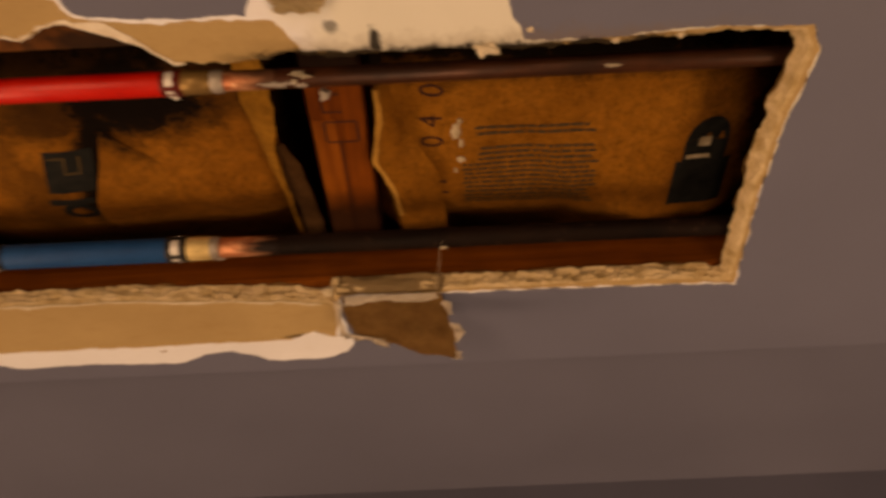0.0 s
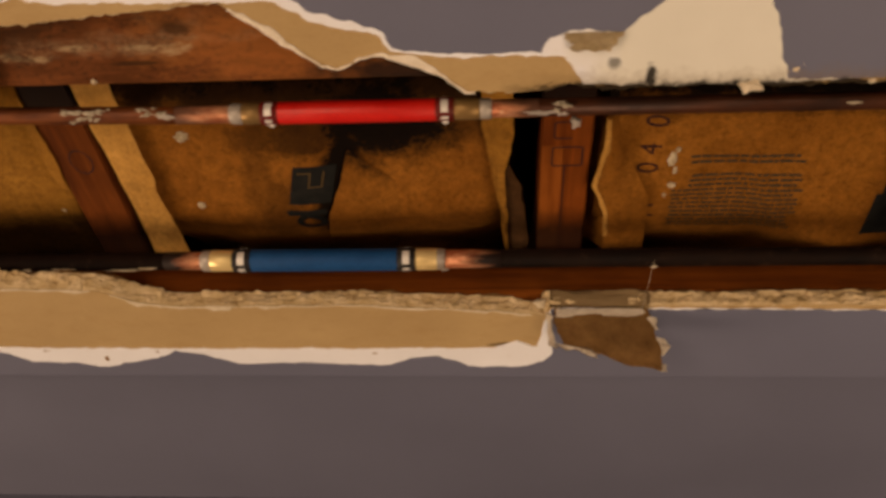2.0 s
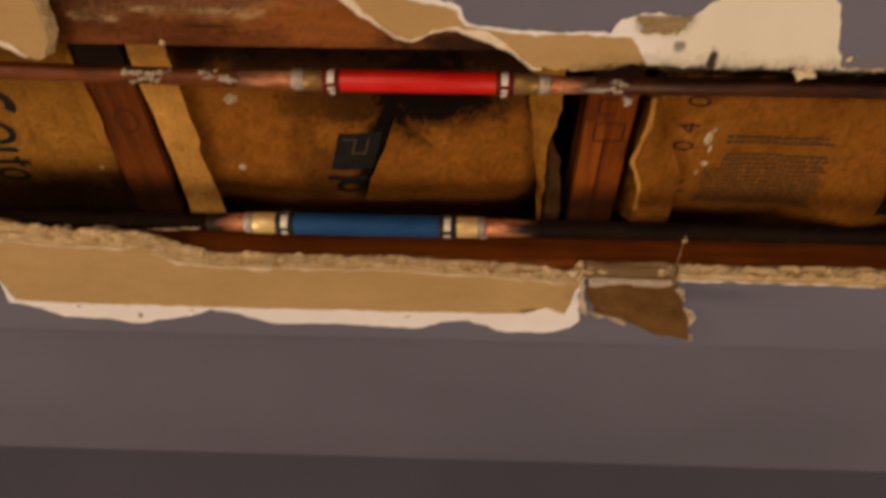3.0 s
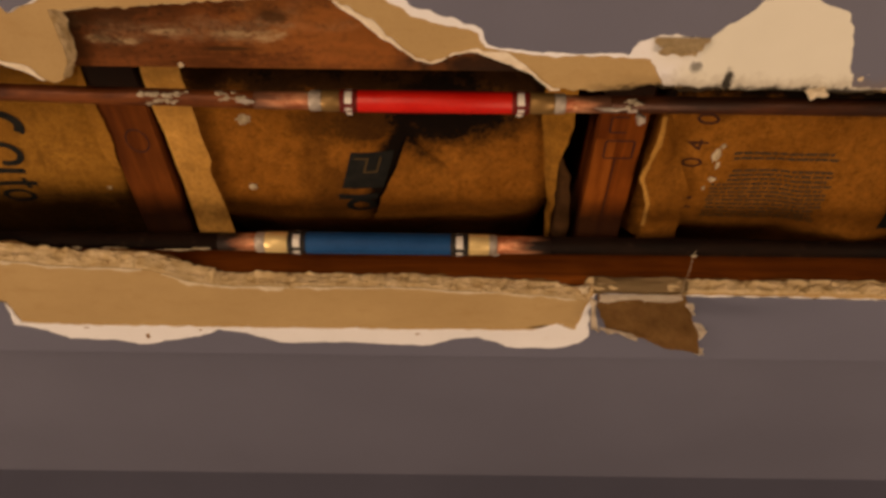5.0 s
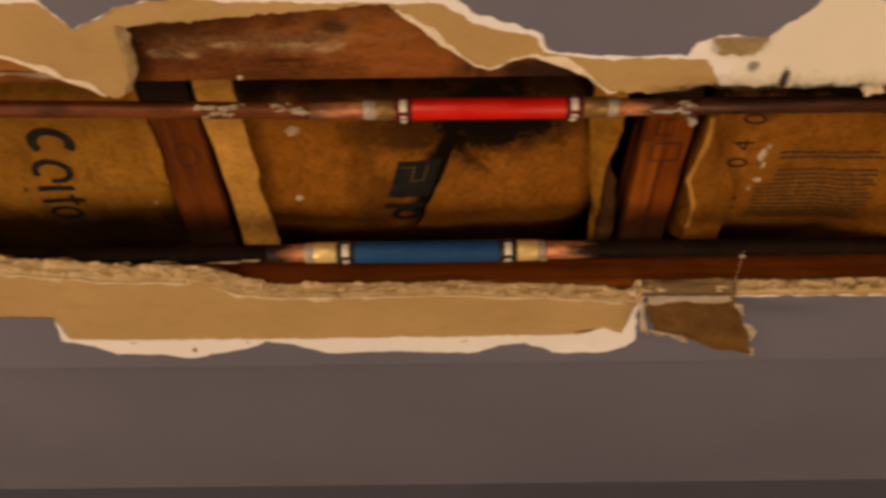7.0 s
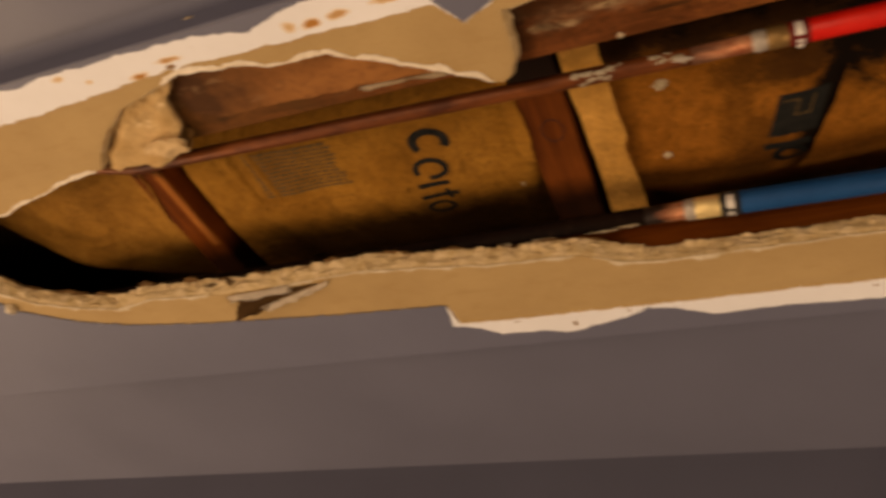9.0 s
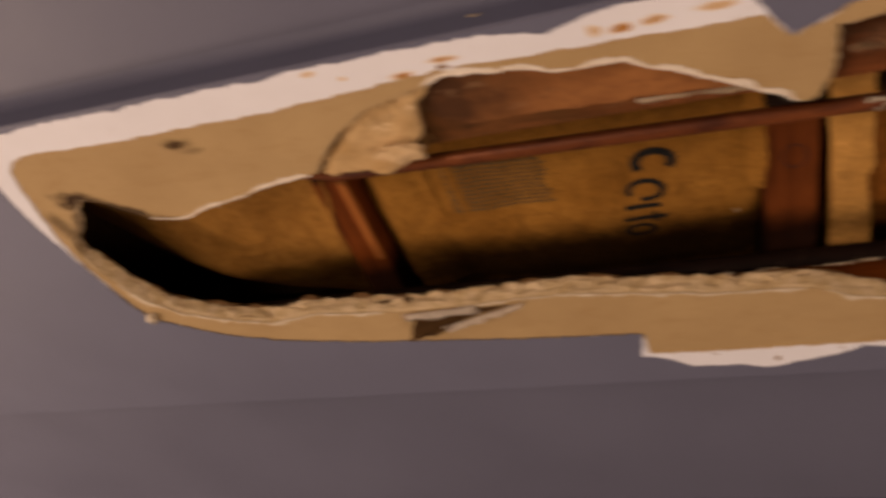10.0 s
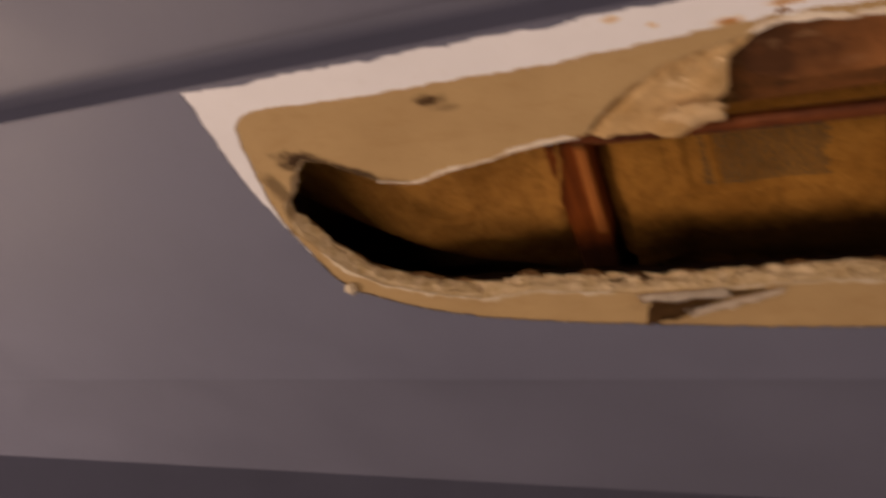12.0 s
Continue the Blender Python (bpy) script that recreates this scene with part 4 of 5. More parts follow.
# ---- stapled flanges and folds of the kraft paper ----
def knot_at(knots, f):
    """A place on an edge given by knots, f from 0 to 1 by length."""
    steps = [math.dist(p[:2], q[:2]) for p, q in zip(knots, knots[1:])]
    left = f * sum(steps)
    for p, q, d in zip(knots, knots[1:], steps):
        if left <= d or q is knots[-1]:
            return [u + (v - u) * min(1.0, left / d) for u, v in zip(p, q)]
        left -= d


def sheet(name, parent, key, edge_a, edge_b, material, seed, bulge=0.002, label="", wave=0.0016):
    """Creased paper between two edges, rows of (x, z, y); a lift below the batt's own face may stand for y as a negative number."""
    x0, x1, fold_seed = BATTS[key]
    bm = bmesh.new()
    n, nu = 64, 9
    grid = []
    for j in range(n + 1):
        ends = []
        for k, edge in enumerate((edge_a, edge_b)):
            x, z, y = knot_at(edge, j / n)
            if y < 0.02:
                y = kraft_height(x, z, x0, x1, fold_seed) + y
            ends.append((x + wave * fbm(z / 0.02, k * 3.0, seed, 3), z, y))
        line = []
        for u in range(nu + 1):
            f = u / nu
            x, z, y = (p + (q - p) * f for p, q in zip(*ends))
            crease = bulge * math.sin(math.pi * f) + 0.6 * bulge * math.sin(math.pi * f) * fbm(z / 0.035, f * 2.5, seed + 4, 3)
            line.append(bm.verts.new(W(x, z, y - crease)))
        grid.append(line)
    for a, b in zip(grid, grid[1:]):
        for u in range(nu):
            bm.faces.new((a[u], a[u + 1], b[u + 1], b[u]))
    return part(name, bm, material, parent, label, smooth=True)


# top end in the darkened paper, apart from the pale flange
sheet("flange_top", batt_b, "b", [(0.056, 0.345, 0.0738), (0.056, 0.308, 0.0738)], [(0.0885, 0.345, 0.0738), (0.0890, 0.308, 0.0738)], KRAFT_SOOT_SHADE, 3.6, 0.0006, "darkened end of the paper flange", 0.0008)
sheet("stapled_flange", batt_b, "b", [(0.056, 0.310, 0.0735), (0.056, 0.26, 0.0735), (0.059, 0.212, 0.0735), (0.061, 0.126, 0.0735), (0.062, 0.02, 0.0735)],
      [(0.089, 0.310, 0.0735), (0.090, 0.258, 0.0730), (0.091, 0.233, 0.0725), (0.0945, 0.202, 0.0715), (0.0900, 0.187, 0.0730), (0.096, 0.127, 0.0730), (0.098, 0.02, 0.0760)],
      KRAFT_PALE, 3.1, 0.0008, "pale folded paper flange", 0.0008)
sheet("overlapping_fold", batt_b, "b", [(0.2765, 0.2290, -0.0030), (0.265, 0.193, -0.0052), (0.250, 0.156, -0.0050), (0.242, 0.122, -0.0045), (0.236, 0.09, -0.004)],
      [(0.318, 0.185, 0.0010), (0.322, 0.160, 0.0010), (0.320, 0.140, 0.0010), (0.315, 0.115, 0.0010), (0.310, 0.09, 0.001)], KRAFT_FOLD, 4.4, 0.0012, "", 0.0010)
sheet("crumpled_edge", batt_b, "b", [(0.395, 0.32, 0.0800), (0.3965, 0.252, 0.0770), (0.404, 0.20, 0.0760), (0.412, 0.141, 0.0780), (0.416, 0.08, 0.0860)],
      [(0.421, 0.32, 0.0660), (0.423, 0.252, 0.0650), (0.415, 0.205, 0.0660), (0.417, 0.17, 0.0690), (0.420, 0.08, 0.0800)], KRAFT, 5.2, 0.0030)
sheet("fibre_tuft", batt_b, "b", [(0.413, 0.208, 0.0760), (0.415, 0.17, 0.0760), (0.420, 0.08, 0.0850)],
      [(0.420, 0.206, 0.0790), (0.431, 0.18, 0.0780), (0.437, 0.12, 0.0790), (0.440, 0.08, 0.0850)], FIBRE, 6.4, 0.0030, "grey glass fibre showing in the gap")
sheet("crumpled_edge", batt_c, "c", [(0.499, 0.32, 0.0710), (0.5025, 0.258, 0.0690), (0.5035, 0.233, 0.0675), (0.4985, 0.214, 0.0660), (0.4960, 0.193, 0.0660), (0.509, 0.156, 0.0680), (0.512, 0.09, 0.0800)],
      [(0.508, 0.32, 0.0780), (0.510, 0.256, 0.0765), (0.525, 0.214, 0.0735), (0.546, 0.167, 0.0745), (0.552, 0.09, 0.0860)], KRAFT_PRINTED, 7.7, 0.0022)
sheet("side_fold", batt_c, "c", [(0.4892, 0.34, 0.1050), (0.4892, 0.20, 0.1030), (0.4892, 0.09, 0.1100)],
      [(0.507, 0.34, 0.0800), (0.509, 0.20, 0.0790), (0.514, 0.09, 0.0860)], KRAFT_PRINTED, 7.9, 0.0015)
# pale strip that paints the highlight along the crumpled edge
sheet("lip_highlight", batt_c, "c", [(0.4995, 0.262, 0.0688), (0.5005, 0.233, 0.0670), (0.4955, 0.214, 0.0655), (0.4930, 0.193, 0.0655), (0.506, 0.156, 0.0675), (0.509, 0.12, 0.074)],
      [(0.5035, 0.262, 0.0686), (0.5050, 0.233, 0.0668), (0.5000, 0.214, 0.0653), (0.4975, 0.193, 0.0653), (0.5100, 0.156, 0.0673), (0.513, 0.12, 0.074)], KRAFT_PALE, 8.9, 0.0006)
sheet("lapped_edge", batt_a, "a", [(-0.010, 0.33, -0.0008), (-0.010, 0.26, -0.0008), (-0.010, 0.186, -0.0004)],
      [(0.006, 0.33, 0.0742), (0.006, 0.26, 0.0742), (0.0090, 0.228, 0.0740), (0.005, 0.205, 0.0744), (0.004, 0.186, 0.0757)], KRAFT, 9.3, 0.0)
sheet("pleat", batt_a, "a", [(-0.358, 0.32, 0.0770), (-0.360, 0.26, 0.0750), (-0.364, 0.20, 0.0770), (-0.368, 0.15, 0.0830), (-0.376, 0.06, 0.1000)],
      [(-0.332, 0.32, -0.0004), (-0.327, 0.262, -0.0004), (-0.320, 0.20, -0.0004), (-0.316, 0.15, -0.0002), (-0.312, 0.06, -0.0001)], KRAFT, 10.1, 0.0012)
for k, x in enumerate((-0.312, -0.286)):
    low = [(x + 0.004 * i / 6 + 0.002 * math.sin(i * 1.3 + k), 0.33 - 0.024 * i, -0.0026 * math.sin(math.pi * (i + 1) / 8)) for i in range(7)]
    sheet("soft_fold", batt_a, "a", [(px - 0.005, pz, 0.0004) for px, pz, py in low], low, KRAFT, 14.0 + k, 0.0003, "", 0.0004)
    sheet("soft_fold", batt_a, "a", low, [(px + 0.007, pz, 0.0004) for px, pz, py in low], KRAFT, 14.0 + k, 0.0003, "", 0.0004)
sheet("side_fold", batt_a, "a", [(-0.3885, 0.34, 0.1050), (-0.3885, 0.20, 0.1030), (-0.3885, 0.08, 0.1120)],
      [(-0.354, 0.34, 0.0800), (-0.359, 0.20, 0.0800), (-0.366, 0.08, 0.1000)], KRAFT, 11.9, 0.0015)
sheet("lapped_edge", batt_d, "d", [(-0.444, 0.33, -0.0008), (-0.444, 0.26, -0.0008), (-0.444, 0.190, -0.0004)],
      [(-0.414, 0.33, 0.0742), (-0.4155, 0.256, 0.0740), (-0.424, 0.224, 0.0740), (-0.4285, 0.205, 0.0746), (-0.4295, 0.190, 0.0757)], KRAFT_END, 12.2, 0.0)
# wrinkles along the tucked-up end of the lighter batt
for k, (xa, za, xb, zb) in enumerate(((-0.600, 0.186, -0.505, 0.176), (-0.570, 0.204, -0.500, 0.190), (-0.540, 0.262, -0.480, 0.270), (-0.470, 0.234, -0.424, 0.220))):
    low = [(xa + (xb - xa) * i / 6, za + (zb - za) * i / 6 + 0.003 * math.sin(i * 1.7 + k), 0.0006 - 0.0030 * math.sin(math.pi * i / 6)) for i in range(7)]
    sheet("wrinkle", batt_d, "d", low, [(x, z + 0.008, 0.0008) for x, z, y in low], KRAFT_END, 13.0 + k, 0.0004, "", 0.0004)

# a sharp sideways crease where the paper of one batt is tucked up
bm = bmesh.new()
rows = []
for i in range(61):
    x = -0.345 + 0.21 * i / 60
    k = 0.003 * fbm(x * 12, 1.0, 4.4, 3)
    rows.append([bm.verts.new(on_batt("a", x, 0.197 - 0.085 * (x + 0.337) + k + dz, lift)) for dz, lift in ((0.007, -0.0004), (0.001, 0.0040), (-0.005, -0.0030))])
for a, b in zip(rows, rows[1:]):
    for u in range(2):
        bm.faces.new((a[u], a[u + 1], b[u + 1], b[u]))
part("paper_crease", bm, KRAFT, batt_a, smooth=True)


# ---- stamps on the joists ----
def joist_bar(bm, x0, x1, z0, z1):
    vs = [bm.verts.new(W(x, z, JOIST_Y - 0.0004)) for x, z in ((x0, z0), (x1, z0), (x1, z1), (x0, z1))]
    bm.faces.new(vs)


stamped = bpy.data.objects["joist.003"]
bm = bmesh.new()
for z0, z1, x0, x1, closed in ((0.237, 0.256, 0.457, 0.476, False), (0.2065, 0.2290, 0.456, 0.484, True)):
    joist_bar(bm, x0, x0 + 0.0018, z0 + 0.003, z1 - 0.003)
    joist_bar(bm, x0 + 0.003, x1 - 0.003, z1 - 0.0018, z1)
    joist_bar(bm, x0 + 0.003, x1 - 0.003, z0, z0 + 0.0018)
    if closed:
        joist_bar(bm, x1 - 0.0018, x1, z0 + 0.003, z1 - 0.003)
    for cx, cz, sx, sz in ((x0 + 0.003, z0 + 0.003, -1, -1), (x0 + 0.003, z1 - 0.003, -1, 1)) + (((x1 - 0.003, z0 + 0.003, 1, -1), (x1 - 0.003, z1 - 0.003, 1, 1)) if closed else ()):
        for k in range(4):
            t0, t1 = radians(22.5 * k), radians(22.5 * (k + 1))
            vs = [bm.verts.new(W(cx + sx * r * math.cos(t), cz + sz * r * math.sin(t), JOIST_Y - 0.0004)) for t, r in ((t0, 0.003), (t1, 0.003), (t1, 0.0012), (t0, 0.0012))]
            bm.faces.new(vs)
joist_bar(bm, 0.4675, 0.4688, 0.13, 0.2065)
mark = part("grade_stamp", bm, STAMP, None, "dark lumber stamp")
mark.parent = stamped
mark.matrix_parent_inverse = Matrix.Diagonal((1 / 1.13, 1, 1, 1)) @ Matrix.Translation((-JOISTS[3], 0, 0))
bm = bmesh.new()
for k in range(20):
    a, b = 2 * math.pi * k / 20, 2 * math.pi * (k + 1) / 20
    vs = [bm.verts.new(W(0.030 + math.cos(t) * r, 0.221 + math.sin(t) * r * 1.3, JOIST_Y - 0.0004)) for t, r in ((a, 0.011), (b, 0.011), (b, 0.0095), (a, 0.0095))]
    bm.faces.new(vs)
mark = part("grade_stamp", bm, STAMP, None, "dark lumber stamp")
mark.parent = bpy.data.objects["joist.002"]
mark.matrix_parent_inverse = Matrix.Diagonal((1 / 1.18, 1, 1, 1)) @ Matrix.Translation((-JOISTS[2], 0, 0))


# ---- torn paper round the hole ----
FRINGE = speckled("pale_torn_paper", (0.58, 0.46, 0.30), (0.76, 0.66, 0.50), 90, 0.9, 0.4, 0.001)


def fringe(name, x0, x1, upper, width, seed, drop=0.0012):
    """A pale feathered border along a stretch of the hole's edge."""
    run = [p for p in tear if x0 <= p[0] <= x1 and (p[1] > 0.24) == upper]
    bm = bmesh.new()
    rows = []
    n = len(run)
    for i, (x, z) in enumerate(run):
        ax, az = run[max(0, i - 2)]
        bx, bz = run[min(n - 1, i + 2)]
        d = math.hypot(bx - ax, bz - az) or 1e-6
        nx, nz = (bz - az) / d, -(bx - ax) / d
        w = width * max(0.05, 0.5 + 1.2 * fbm(x / 0.022, z / 0.022, seed, 3)) * min(1.0, i / 4, (n - 1 - i) / 4 + 0.05)
        rows.append([bm.verts.new(W(x - nx * 0.0012, z - nz * 0.0012, -drop * 0.6)), bm.verts.new(W(x + nx * w * 0.5, z + nz * w * 0.5, -drop)), bm.verts.new(W(x + nx * w, z + nz * w, -0.0004))])
    for a, b in zip(rows, rows[1:]):
        for u in range(2):
            bm.faces.new((a[u], a[u + 1], b[u + 1], b[u]))
    part(name, bm, FLUFF if upper else FRINGE, soffit, smooth=True)


# loose crumbs along the cut
rng = random.Random(17)
for name, x0, x1, count in (("edge_crumbs", 0.46, 0.775, 46), ("edge_crumbs", -0.60, 0.10, 60), ("edge_crumbs", 0.10, 0.45, 34)):
    run = [p for p in tear if x0 < p[0] < x1 and p[1] < 0.24]
    bm = bmesh.new()
    for k in range(count):
        x, z = rng.choice(run)
        f = rng.random()
        r = rng.uniform(0.0010, 0.0026)
        lump(bm, x, z + 0.0015 + f * 0.0065 * cut_slope(x, z), 0.0004 + 0.0115 * f, 1.5 * r, r, 0.8 * r, 200 + k, 0.8, 2)
    part(name, bm, GYPSUM, soffit, smooth=True)

fringe("torn_paper_edge", -0.665, -0.56, False, 0.006, 9.0)
fringe("torn_paper_edge", -0.56, -0.38, False, 0.005, 10.0)
fringe("torn_paper_edge", 0.235, 0.312, True, 0.007, 2.0)
fringe("torn_paper_edge", 0.312, 0.395, True, 0.005, 3.0)
fringe("torn_paper_edge", -0.245, 0.020, True, 0.0042, 4.0)
fringe("torn_paper_edge", -0.56, -0.372, True, 0.0042, 5.0)
fringe("torn_paper_edge", 0.045, 0.165, False, 0.006, 6.0)
fringe("torn_paper_edge", -0.30, 0.03, False, 0.004, 7.0)
fringe("torn_paper_edge", 0.165, 0.44, False, 0.003, 8.0)


def flap(name, rows, material, label, parent=None, seed=1.0, thick=0.0007):
    """A sheet that bends from its fastened edge to its free edge: rows of (left, right), each (x, z, y)."""
    bm = bmesh.new()
    nu, sub = 26, 6
    grid = []
    for a, b in zip(rows, rows[1:]):
        for k in range(sub if b is not rows[-1] else sub + 1):
            f = k / sub
            left = [p + (q - p) * f for p, q in zip(a[0], b[0])]
            right = [p + (q - p) * f for p, q in zip(a[1], b[1])]
            grid.append((left, right))
    sheet = []
    for j, (left, right) in enumerate(grid):
        line = []
        for i in range(nu + 1):
            u = i / nu
            x, z, y = (p + (q - p) * u for p, q in zip(left, right))
            edge = j / (len(grid) - 1)
            w = 0.004 * edge * fbm(x / 0.02, j * 0.25, seed, 3)
            line.append(bm.verts.new(W(x + 0.003 * fbm(j * 0.35, u * 2, seed + 2, 3) * (1 if i in (0, nu) else 0.3), z + w, y + 0.003 * fbm(u * 3, j * 0.2, seed + 5, 3) * edge)))
        sheet.append(line)
    for a, b in zip(sheet, sheet[1:]):
        for i in range(nu):
            bm.faces.new((a[i], a[i + 1], b[i + 1], b[i]))
    bmesh.ops.solidify(bm, geom=bm.faces[:], thickness=thick)
    return part(name, bm, material, parent, label, smooth=True)


tape = thing("hanging_paper_flap", W(0.50, 0.10, 0), "brown torn board paper hanging from the lower edge", "paper flap")
flap("paper_sheet", [((0.459, 0.103, -0.0024), (0.543, 0.103, -0.0024)), ((0.459, 0.098, -0.006), (0.546, 0.098, -0.008)),
                     ((0.464, 0.085, -0.019), (0.552, 0.088, -0.028)), ((0.474, 0.074, -0.027), (0.556, 0.074, -0.050))], PAPER_BACK, "", tape, 4.0)
for rows, seed in (([((0.544, 0.0985, -0.0085), (0.550, 0.0985, -0.0085)), ((0.546, 0.0935, -0.0170), (0.553, 0.0925, -0.0180))], 7.0),
                   ([((0.549, 0.0900, -0.0250), (0.556, 0.0890, -0.0260)), ((0.553, 0.0860, -0.0305), (0.5625, 0.0845, -0.0325)), ((0.551, 0.0815, -0.0365), (0.556, 0.0805, -0.0385))], 7.6),
                   ([((0.551, 0.0765, -0.0440), (0.558, 0.0760, -0.0450)), ((0.551, 0.0715, -0.0495), (0.559, 0.0710, -0.0515))], 8.2),
                   ([((0.461, 0.1035, -0.0030), (0.541, 0.1035, -0.0030)), ((0.461, 0.0965, -0.0080), (0.541, 0.1000, -0.0070))], 9.0),
                   ([((0.4525, 0.1005, -0.0040), (0.4575, 0.0990, -0.0065)), ((0.4535, 0.0880, -0.0140), (0.4585, 0.0860, -0.0185)), ((0.4550, 0.0750, -0.0225), (0.4620, 0.0730, -0.0270))], 12.0),
                   ([((0.4620, 0.0800, -0.0245), (0.4950, 0.0790, -0.0320)), ((0.4660, 0.0755, -0.0275), (0.4990, 0.0740, -0.0365))], 13.0)):
    flap("pale_edge", rows, FLUFF, "pale fluffed edge", tape, seed)
# added strip whose darker colour stands for the core's shade
flap("core_shade_strip", [((0.456, 0.1040, -0.0012), (0.5455, 0.1040, -0.0012)), ((0.456, 0.1085, 0.0050), (0.5455, 0.1085, 0.0050)), ((0.457, 0.1120, 0.0115), (0.545, 0.1120, 0.0115))], CORE_SHADE, "grey-brown strip over the cut, coloured as shaded core", tape, 21.0)

chip = thing("hanging_paper_scrap", W(-0.31, 0.13, 0), "small curled scrap of torn board paper", "paper scrap")
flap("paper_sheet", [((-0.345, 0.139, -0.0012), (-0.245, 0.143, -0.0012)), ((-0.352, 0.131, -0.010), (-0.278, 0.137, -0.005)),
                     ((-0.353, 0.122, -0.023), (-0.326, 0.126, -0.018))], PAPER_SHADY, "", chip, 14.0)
flap("pale_edge", [((-0.362, 0.143, -0.002), (-0.28, 0.147, -0.002)), ((-0.356, 0.135, -0.008), (-0.275, 0.140, -0.005))], FLUFF, "", chip, 15.0)
flap("pale_edge", [((-0.318, 0.131, -0.014), (-0.228, 0.146, -0.002)), ((-0.312, 0.123, -0.016), (-0.238, 0.137, -0.004))], FLUFF, "", chip, 16.0)

curl = thing("curled_paper_tab", W(0.47, 0.37, 0), "small curled tab of pale paper at the torn edge", "paper scrap")
flap("paper_sheet", [((0.452, 0.386, -0.0022), (0.492, 0.386, -0.0022)), ((0.456, 0.381, -0.006), (0.488, 0.381, -0.006)), ((0.460, 0.375, -0.007), (0.482, 0.374, -0.006))], PAPER_OLIVE, "", curl, 18.0)

residue = thing("paper_residue", W(-0.09, 0.38, 0.013), "orange-brown paper film stuck to the lumber above the pipe", "paper scrap")
bm = bmesh.new()
film = ragged([(-0.205, 0.3600), (-0.12, 0.3575), (-0.05, 0.3560), (0.012, 0.3530), (0.022, 0.372), (-0.03, 0.392), (-0.09, 0.412), (-0.16, 0.420), (-0.215, 0.420), (-0.250, 0.415), (-0.250, 0.372), (-0.225, 0.3605)], 0.004, 0.02, 0.0022, 41)
bm.faces.new([bm.verts.new(W(x, z, 0.0138)) for x, z in film])
bmesh.ops.triangulate(bm, faces=bm.faces[:])
bmesh.ops.solidify(bm, geom=bm.faces[:], thickness=0.0005)
part("paper_film", bm, PAPER_FILM, residue)

strip = thing("paper_strip", W(-0.05, 0.352, 0.012), "thin torn paper strip stuck to the lumber", "paper scrap")
flap("paper_sheet", [((-0.092, 0.3570, 0.0134), (0.016, 0.3520, 0.0134)), ((-0.090, 0.3562, 0.0128), (0.017, 0.3492, 0.0124))], FRINGE, "", strip, 19.0, 0.0005)

# ---- crumbled chunk of board ----
chunk = thing("gypsum_chunk", W(-0.31, 0.37, 0), "crumbled chunk of gypsum hanging in the torn edge", "gypsum chunk")
bm = bmesh.new()
EDGE_L = [(-0.364, 0.337, 0), (-0.358, 0.355, 0), (-0.344, 0.361, 0), (-0.331, 0.377, 0), (-0.311, 0.390, 0), (-0.296, 0.400, 0), (-0.292, 0.410, 0), (-0.290, 0.420, 0)]
EDGE_R = [(-0.290, 0.337, 0), (-0.275, 0.352, 0), (-0.261, 0.366, 0), (-0.260, 0.381, 0), (-0.257, 0.394, 0), (-0.242, 0.407, 0), (-0.240, 0.420, 0)]
nu, nv = 60, 52
grid = []
for j in range(nv + 1):
    v = j / nv
    (lx, lz, _), (rx, rz, _) = knot_at(EDGE_L, v), knot_at(EDGE_R, v)
    rx += 0.0022 * fbm(rz / 0.010, 2.0, 31, 3)
    lx += 0.0030 * fbm(lz / 0.009, 4.0, 37, 4)
    line = []
    for i in range(nu + 1):
        u = i / nu
        x, z = lx + (rx - lx) * u, lz + (rz - lz) * u
        # a crevice beside the paper, a smooth hollow, a fat lip along the broken side, crumbling ridges towards the corner
        lip = 0.0075 * math.exp(-((u - 0.84) / 0.17) ** 2) * max(0.25, 1.0 - 1.25 * v) + 0.0045 * math.exp(-((v - 0.02) / 0.10) ** 2)
        crevice = 0.0050 * math.exp(-(u / 0.10) ** 2) * (1.0 if v < 0.75 else 0.4)
        ridge = 0.0042 * fbm(x / 0.016, (z + 0.5 * x) / 0.007, 33, 3) * min(1.0, max(0.0, (v - 0.48) / 0.18))
        soft = 0.0022 * fbm(x / 0.030, z / 0.022, 35, 2) + 0.0005 * fbm(x / 0.005, z / 0.005, 36, 2)
        shift = 0.0022 * fbm(x / 0.012, 5.0, 39, 3) if j == 0 else 0.0
        line.append(bm.verts.new(W(x, z + shift, 0.0060 + crevice - lip - (ridge + soft) * min(1.0, 5 * (1 - u) + 0.2))))
    grid.append(line)
back = [[bm.verts.new(v.co + Vector((0, 0, 0.007))) for v in line] for line in grid]
for a, b, c, d in zip(grid, grid[1:], back, back[1:]):
    for i in range(nu):
        bm.faces.new((a[i], a[i + 1], b[i + 1], b[i]))
        bm.faces.new((c[i], d[i], d[i + 1], c[i + 1]))
    for i in (0, nu):
        bm.faces.new((a[i], b[i], d[i], c[i]))
for a, c in ((grid[0], back[0]), (grid[-1], back[-1])):
    for i in range(nu):
        bm.faces.new((a[i], c[i], c[i + 1], a[i + 1]))
part("broken_core", bm, GYPSUM_DIRTY, chunk, smooth=True)

bm = bmesh.new()
lump(bm, -0.286, 0.3515, -0.0005, 0.020, 0.0100, 0.0034, 8.1, 0.5, 4)
part("pale_lip", bm, GYPSUM_PALE, chunk, smooth=True)
